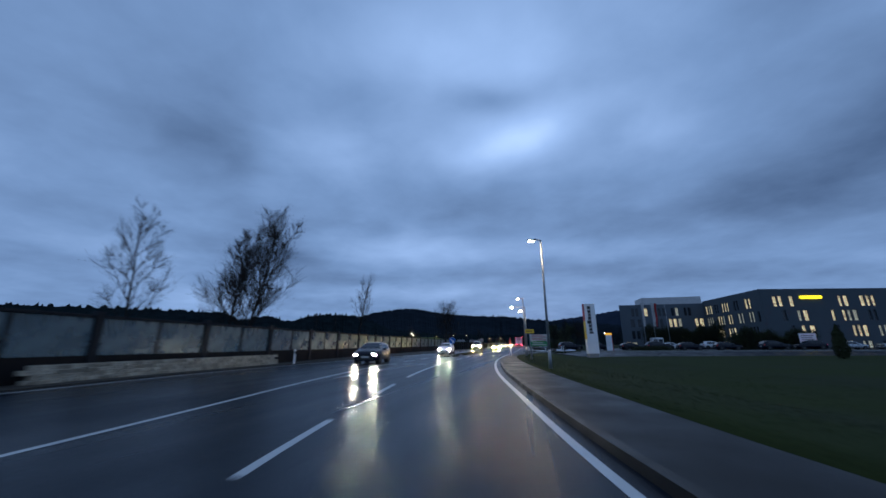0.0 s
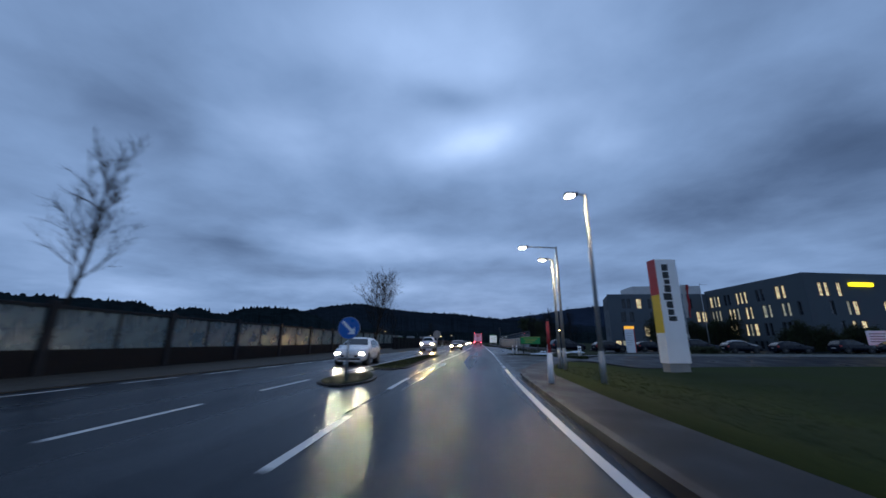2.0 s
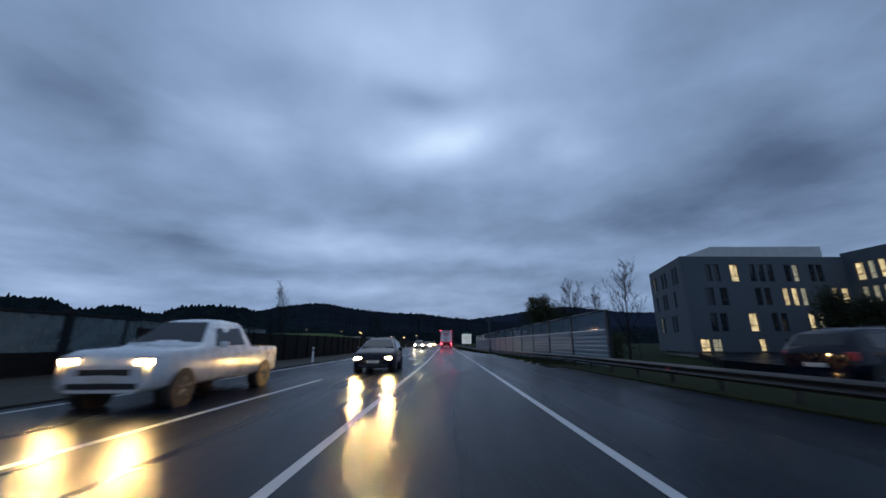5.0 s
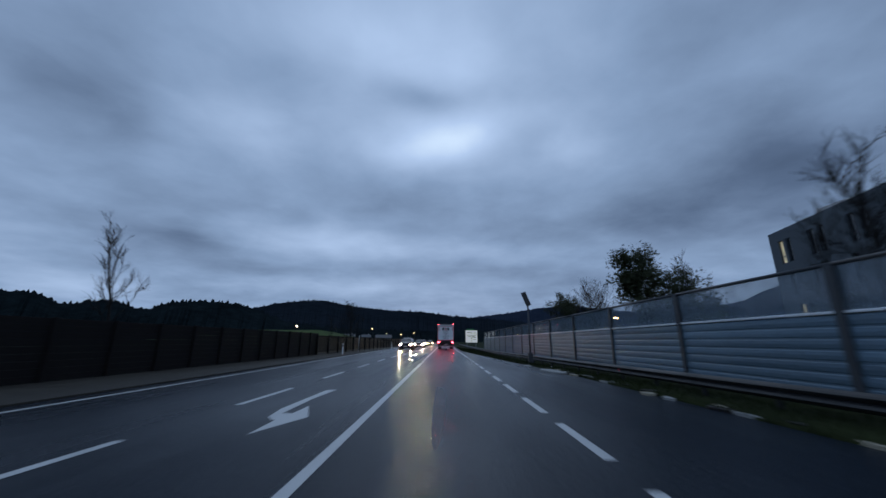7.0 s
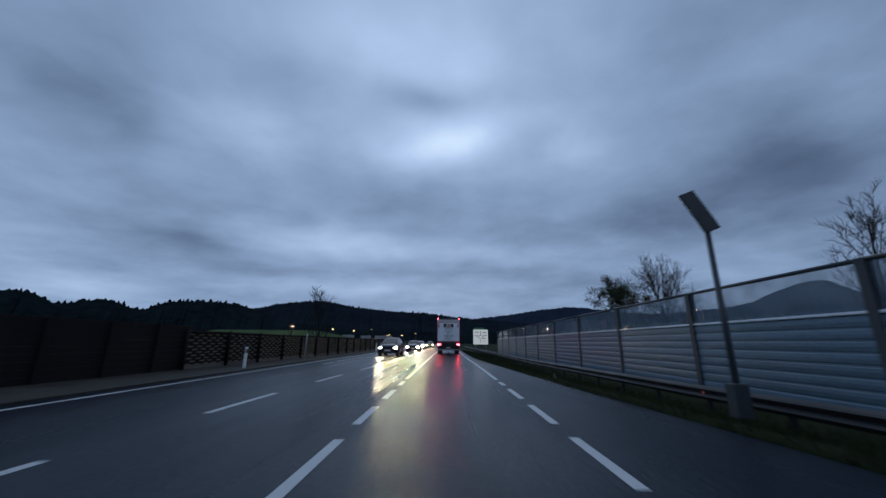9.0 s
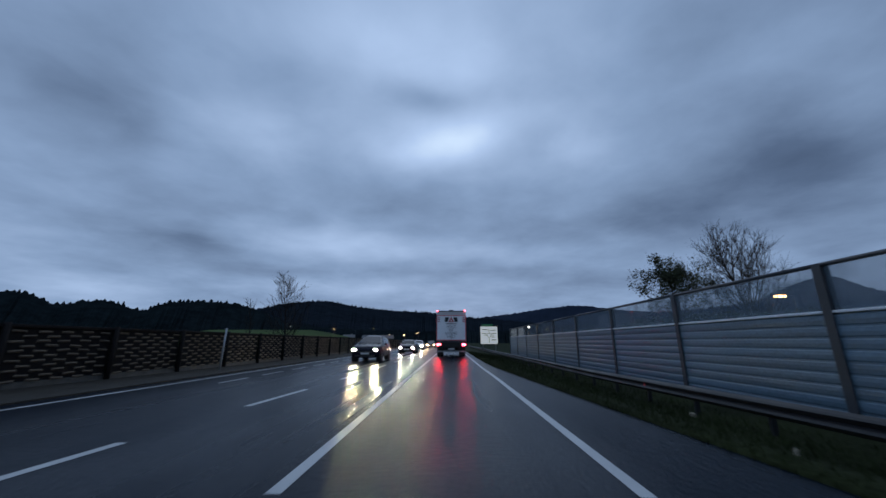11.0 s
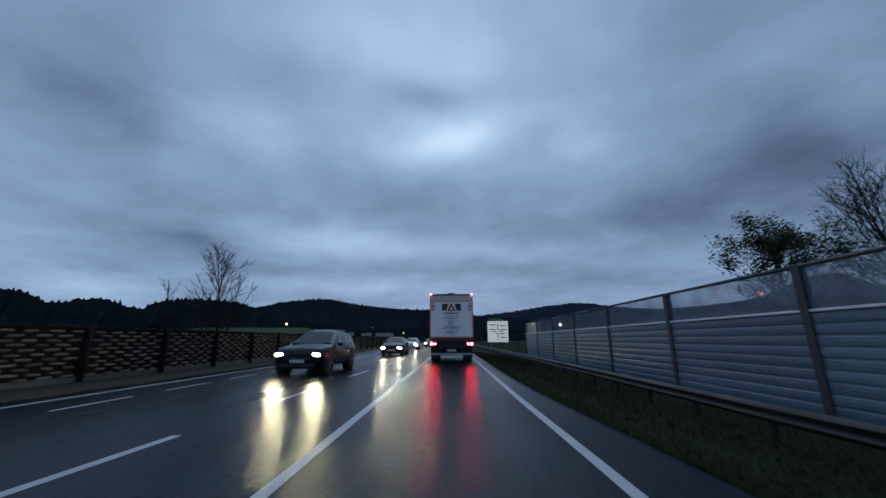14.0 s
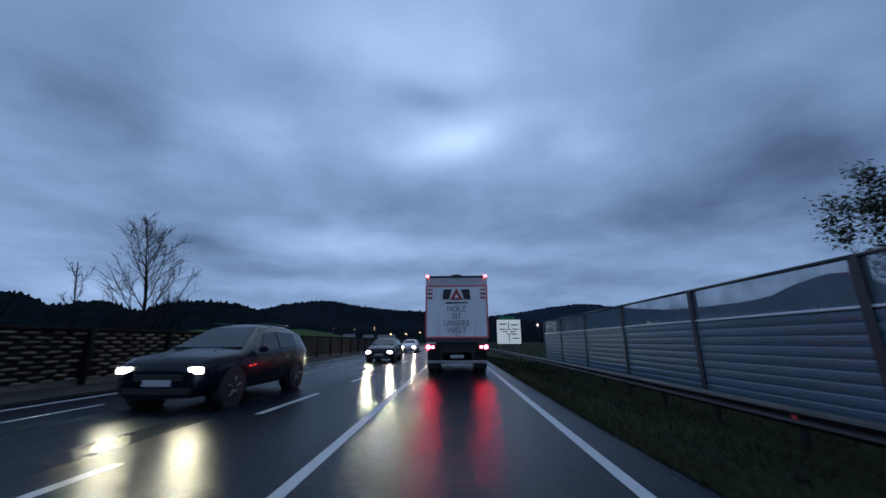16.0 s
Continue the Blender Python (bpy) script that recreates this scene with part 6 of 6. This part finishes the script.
def shrubs(name, f, y0, y1, h0, h1, seed, count, label):
    """A dense dark hedge: stems and many small leaves, uneven along the top."""
    t = thing(name, label=label, category="hedge")
    r = random.Random(seed)
    st, lf = bmesh.new(), bmesh.new()
    for _ in range(count):
        yy = r.uniform(y0, y1)
        xx = f(yy) + r.gauss(0, 0.7)
        hh = h0 + (h1 - h0) * (0.5 + 0.5 * noise.noise((yy * 0.35 + xx * 0.22, seed, 0))) * r.uniform(0.6, 1.0)
        if r.random() < 0.06:
            tube(st, (xx, yy, -0.6), (xx + r.gauss(0, 0.3), yy + r.gauss(0, 0.3), hh), 0.03, 0.01, 4, cap=False)
        p = Vector((xx, yy, -0.4 + (hh + 0.4) * r.random() ** 0.7))
        for _k in range(4):
            q = p + Vector((r.gauss(0, 1), r.gauss(0, 1), r.gauss(0, 1))) * 0.14
            u = Vector((r.uniform(-1, 1), r.uniform(-1, 1), r.uniform(-1, 1))).normalized()
            v = u.orthogonal().normalized()
            k = r.uniform(0.08, 0.16)
            lf.faces.new([lf.verts.new(q + u * k), lf.verts.new(q + v * k * 0.6), lf.verts.new(q - u * k), lf.verts.new(q - v * k * 0.6)])
    part("stem_thicket", st, "bark", t)
    part("foliage", lf, "leaf", t)
    return t


shrubs("hedge", lambda y: 8.5, 96, 175, 1.2, 3.1, 3, 9000, "dark uneven hedge behind the clear barrier panels")
shrubs("thicket", lambda y: 12.0 + 1.6 * math.sin(y * 0.9), 133, 150, 1.8, 3.7, 11, 12000, "dark overgrown shrubs behind the clear barrier panels")
shrubs("thicket", lambda y: 28.5 + (y - 100) * 4.6, 100, 104, 2.0, 9.0, 8, 8000, "dark overgrown shrubs before the office building")
shrubs("thicket", lambda y: 40 + (y - 85) * 4.0, 85, 89, 1.2, 6.0, 9, 6500, "dark overgrown shrubs beside the parked cars")
shrubs("hedge", lambda y: 20 + (y - 74) * 2.2, 73.6, 76, 0.3, 0.9, 5, 1500, "low dark hedge along the parking ground")


def column_conifer(x, y, z, h, wide, seed):
    """A clipped-looking evergreen: an upright column of dense small sprays on a short trunk."""
    t = thing("evergreen", x, y, z, 0, "dark columnar evergreen at the lawn's edge", "tree")
    r = random.Random(seed)
    part("trunk", tubed((0, 0, 0), (0, 0, h * 0.8), 0.09, 0.02, 8), "bark", t)
    lf = bmesh.new()
    for _ in range(3600):
        k = r.random() ** 0.8
        rad = wide * min(1, 0.55 + 2.2 * k) * (1 - k ** 2.6) * (0.85 + 0.25 * noise.noise((k * 6, seed, r.random())))
        a, d = r.uniform(0, math.tau), r.uniform(0.75, 1.0)
        p = Vector((math.cos(a) * rad * d, math.sin(a) * rad * d, 0.12 + k * (h - 0.12)))
        u = Vector((r.gauss(0, 0.4), r.gauss(0, 0.4), 1)).normalized()
        v = Vector((-math.sin(a), math.cos(a), r.gauss(0, 0.3))).normalized()
        q = r.uniform(0.07, 0.16)
        lf.faces.new([lf.verts.new(p + u * q), lf.verts.new(p + v * q * 0.5), lf.verts.new(p - u * q), lf.verts.new(p - v * q * 0.5)])
    part("foliage", lf, "leaf", t)
    return t


column_conifer(35.0, 51.9, -0.58, 3.8, 0.95, 5)


def blades(name, f0, f1, y0, y1, n, seed, hmax, z, label):
    """Loose wet grass: thousands of bent blades."""
    r = random.Random(seed)
    verts, faces = [], []
    for _ in range(n):
        yy = r.uniform(y0, y1)
        xx = f0(yy) + (f1(yy) - f0(yy)) * r.random() ** 1.5
        zz = z(xx, yy)
        a, hgt, w = r.uniform(0, math.tau), hmax * r.uniform(0.35, 1.0), r.uniform(0.006, 0.014)
        lx, ly = r.gauss(0, 0.4) * hgt, r.gauss(0, 0.4) * hgt
        k = len(verts)
        verts += [(xx - math.cos(a) * w, yy - math.sin(a) * w, zz), (xx + math.cos(a) * w, yy + math.sin(a) * w, zz), (xx + lx, yy + ly, zz + hgt)]
        faces.append((k, k + 1, k + 2))
    me = bpy.data.meshes.new(name)
    me.from_pydata(verts, [], faces)
    me.materials.append(M["blade"])
    return tagged(new(name, me), label, "grass", kind="stuff")


def verge_z(x, y):
    e, b = VERGE_IN(y), BARRIER(y) + 0.6
    k = (x - e) / (b - e)
    return -dip(y) * min(1, max(0, (k - 0.08) / 0.45)) - 0.01


blades("verge_grass", lambda y: VERGE_IN(y), lambda y: RAIL(y) + 1.2, 90, 165, 42000, 1, 0.16, verge_z, "wet rough grass on the verge")
blades("lawn_grass", lambda y: KERB(y) + 2.0, lambda y: KERB(y) + 16, -2, 46, 26000, 2, 0.05, lambda x, y: lawn_z(x, y) - 0.005, "wet short lawn grass")
blades("island_grass", lambda y: BAY(y) + 0.6, lambda y: LEFT(y) - 1.2, 44.8, 61.3, 9000, 3, 0.07, lambda x, y: 0.072, "wet short grass on the island")


# pale broken slabs and scraps along the edge of the shoulder
def slab(x, y, sx, sy, seed, mat="kerb", label="pale broken concrete slab at the road's edge"):
    r = random.Random(seed)
    n = 9
    pts = [(math.cos(i * math.tau / n) * sx * r.uniform(0.7, 1.1), math.sin(i * math.tau / n) * sy * r.uniform(0.7, 1.1)) for i in range(n)]
    t = part("slab", prism(bmesh.new(), pts, -0.04, 0.045, 0.012), mat)
    t.matrix_world = pose(x, y, 0.0, 0, 0, r.uniform(-8, 8))
    return tagged(t, label, "slab", "pale slabs at the verge")


sr = random.Random(40)
for k in range(26):
    sy = 90.5 + k * 0.72 + sr.uniform(-0.4, 0.4)
    slab(VERGE_IN(sy) - sr.uniform(-0.25, 0.2), sy, sr.uniform(0.06, 0.2), sr.uniform(0.12, 0.38), k, sr.choice(("kerb", "concrete", "stone")))
slab(0.55, 107.3, 0.42, 1.25, 91, "concrete")
slab(0.2, 110.6, 0.2, 0.5, 92, "concrete")
wr = random.Random(77)
for k in range(9):
    wy = 110 + k * 4.1 + wr.uniform(-1, 1)
    wx = VERGE_IN(wy) + wr.uniform(0.3, 2.2)
    sc = slab(wx, wy, wr.uniform(0.02, 0.05), wr.uniform(0.03, 0.08), 200 + k, wr.choice(("white_dirty", "kerb", "stone")), "pale scrap of litter on the wet grass")
    sc.name = "scrap"
    sc["category"], sc["group"] = "litter", "scraps on the verge"
    sc.matrix_world = pose(wx, wy, verge_z(wx, wy) + 0.05, wr.uniform(-12, 12), wr.uniform(-12, 12), wr.uniform(0, 180))
mound = bmesh.new()
bmesh.ops.create_icosphere(mound, subdivisions=3, radius=1.0)
for v in mound.verts:
    v.co = Vector((v.co.x * 0.95, v.co.y * 0.4, max(v.co.z, -0.05) * 0.15)) * (1 + 0.18 * noise.noise(v.co * 2.0))
for fc in mound.faces:
    fc.smooth = True
mound = part("snow_mound", mound, "snow")
mound.location = (2.1, 64.6, 0.07)
tagged(mound, "low heap of old white snow on the island", "snow", "heaps of old snow")
for mx, my, mk in ((5.2, 70.5, 1.3), (7.4, 72.0, 1.0), (3.9, 73.5, 0.8)):
    copy_thing(mound, pose(mx, my, 0.03, 0, 0, my * 40) @ Matrix.Diagonal((mk, mk, mk * 1.5, 1)))

def house(x, y, z, w, d, h, rz, wall_mat, lit):
    t = thing("house", x, y, z, rz, "pale village house with a dark roof, far off", "house", "village houses")
    part("wall", boxed(-w / 2, w / 2, -d / 2, d / 2, 0, h), wall_mat, t)
    bm = bmesh.new()
    vs = [bm.verts.new(p) for p in ((-w / 2 - 0.5, -d / 2 - 0.5, h), (w / 2 + 0.5, -d / 2 - 0.5, h), (w / 2 + 0.5, d / 2 + 0.5, h), (-w / 2 - 0.5, d / 2 + 0.5, h), (-w / 2 - 0.5, 0, h + d * 0.4), (w / 2 + 0.5, 0, h + d * 0.4))]
    for q in ((0, 1, 5, 4), (2, 3, 4, 5), (1, 2, 5), (3, 0, 4), (3, 2, 1, 0)):
        bm.faces.new([vs[k] for k in q])
    roof = part("roof", bm, "roofing", t)
    part("chimney", boxed(w * 0.2, w * 0.2 + 0.6, 0.4, 1.0, h + d * 0.2, h + d * 0.4 + 0.7), "concrete", roof)
    for k in range(max(2, int(w / 3))):
        ux = -w / 2 + 1.2 + k * (w - 2.4) / max(1, int(w / 3) - 1)
        for vz in (1.0, 3.6):
            if vz + 1.3 > h:
                continue
            win = part("window", boxed(ux - 0.55, ux + 0.55, -d / 2 - 0.06, -d / 2 + 0.02, vz, vz + 1.3), "frame", t)
            part("pane", boxed(ux - 0.47, ux + 0.47, -d / 2 - 0.09, -d / 2 - 0.065, vz + 0.08, vz + 1.22), "pane_lit" if (k + int(vz)) % 3 == lit else "pane", win)
    return t


for k, (az, dist, hz, w, h) in enumerate(((-25.5, 300, 5, 9, 5.5), (-19.5, 330, 4, 12, 6), (-16.0, 350, 3, 10, 5.5), (-10.5, 320, 0, 14, 4.5), (-28.5, 280, 6, 9, 5.5), (-13.2, 380, 6, 9, 5.5))):
    house(-3.8 + math.sin(radians(az)) * dist, 127 + math.cos(radians(az)) * dist, -0.6, w, 7, h, -az + (k * 37 % 30 - 15), "plaster" if k % 2 else "plaster_dark", k % 3)

lamp_far(22.6, 145.7, 5.3, "lamp_warm")
# lights of the far village
for az, el, d, m in ((-15.1, 1.7, 330, "lamp_warm"), (-12.2, 1.95, 340, "lamp_warm"), (-7.3, 1.0, 300, "lamp_warm"), (-18.2, 1.9, 360, "lamp_warm"), (-24.5, 2.2, 300, "lamp_glow"), (-5.2, 1.3, 290, "lamp_warm"), (-9.6, 1.1, 310, "lamp_warm"), (12.5, 2.3, 330, "lamp_glow"), (16.5, 2.2, 280, "lamp_glow")):
    lamp_far(-3.8 + math.sin(radians(az)) * d, 127 + math.cos(radians(az)) * d, 1.25 + math.tan(radians(el)) * d + 0.6, m)
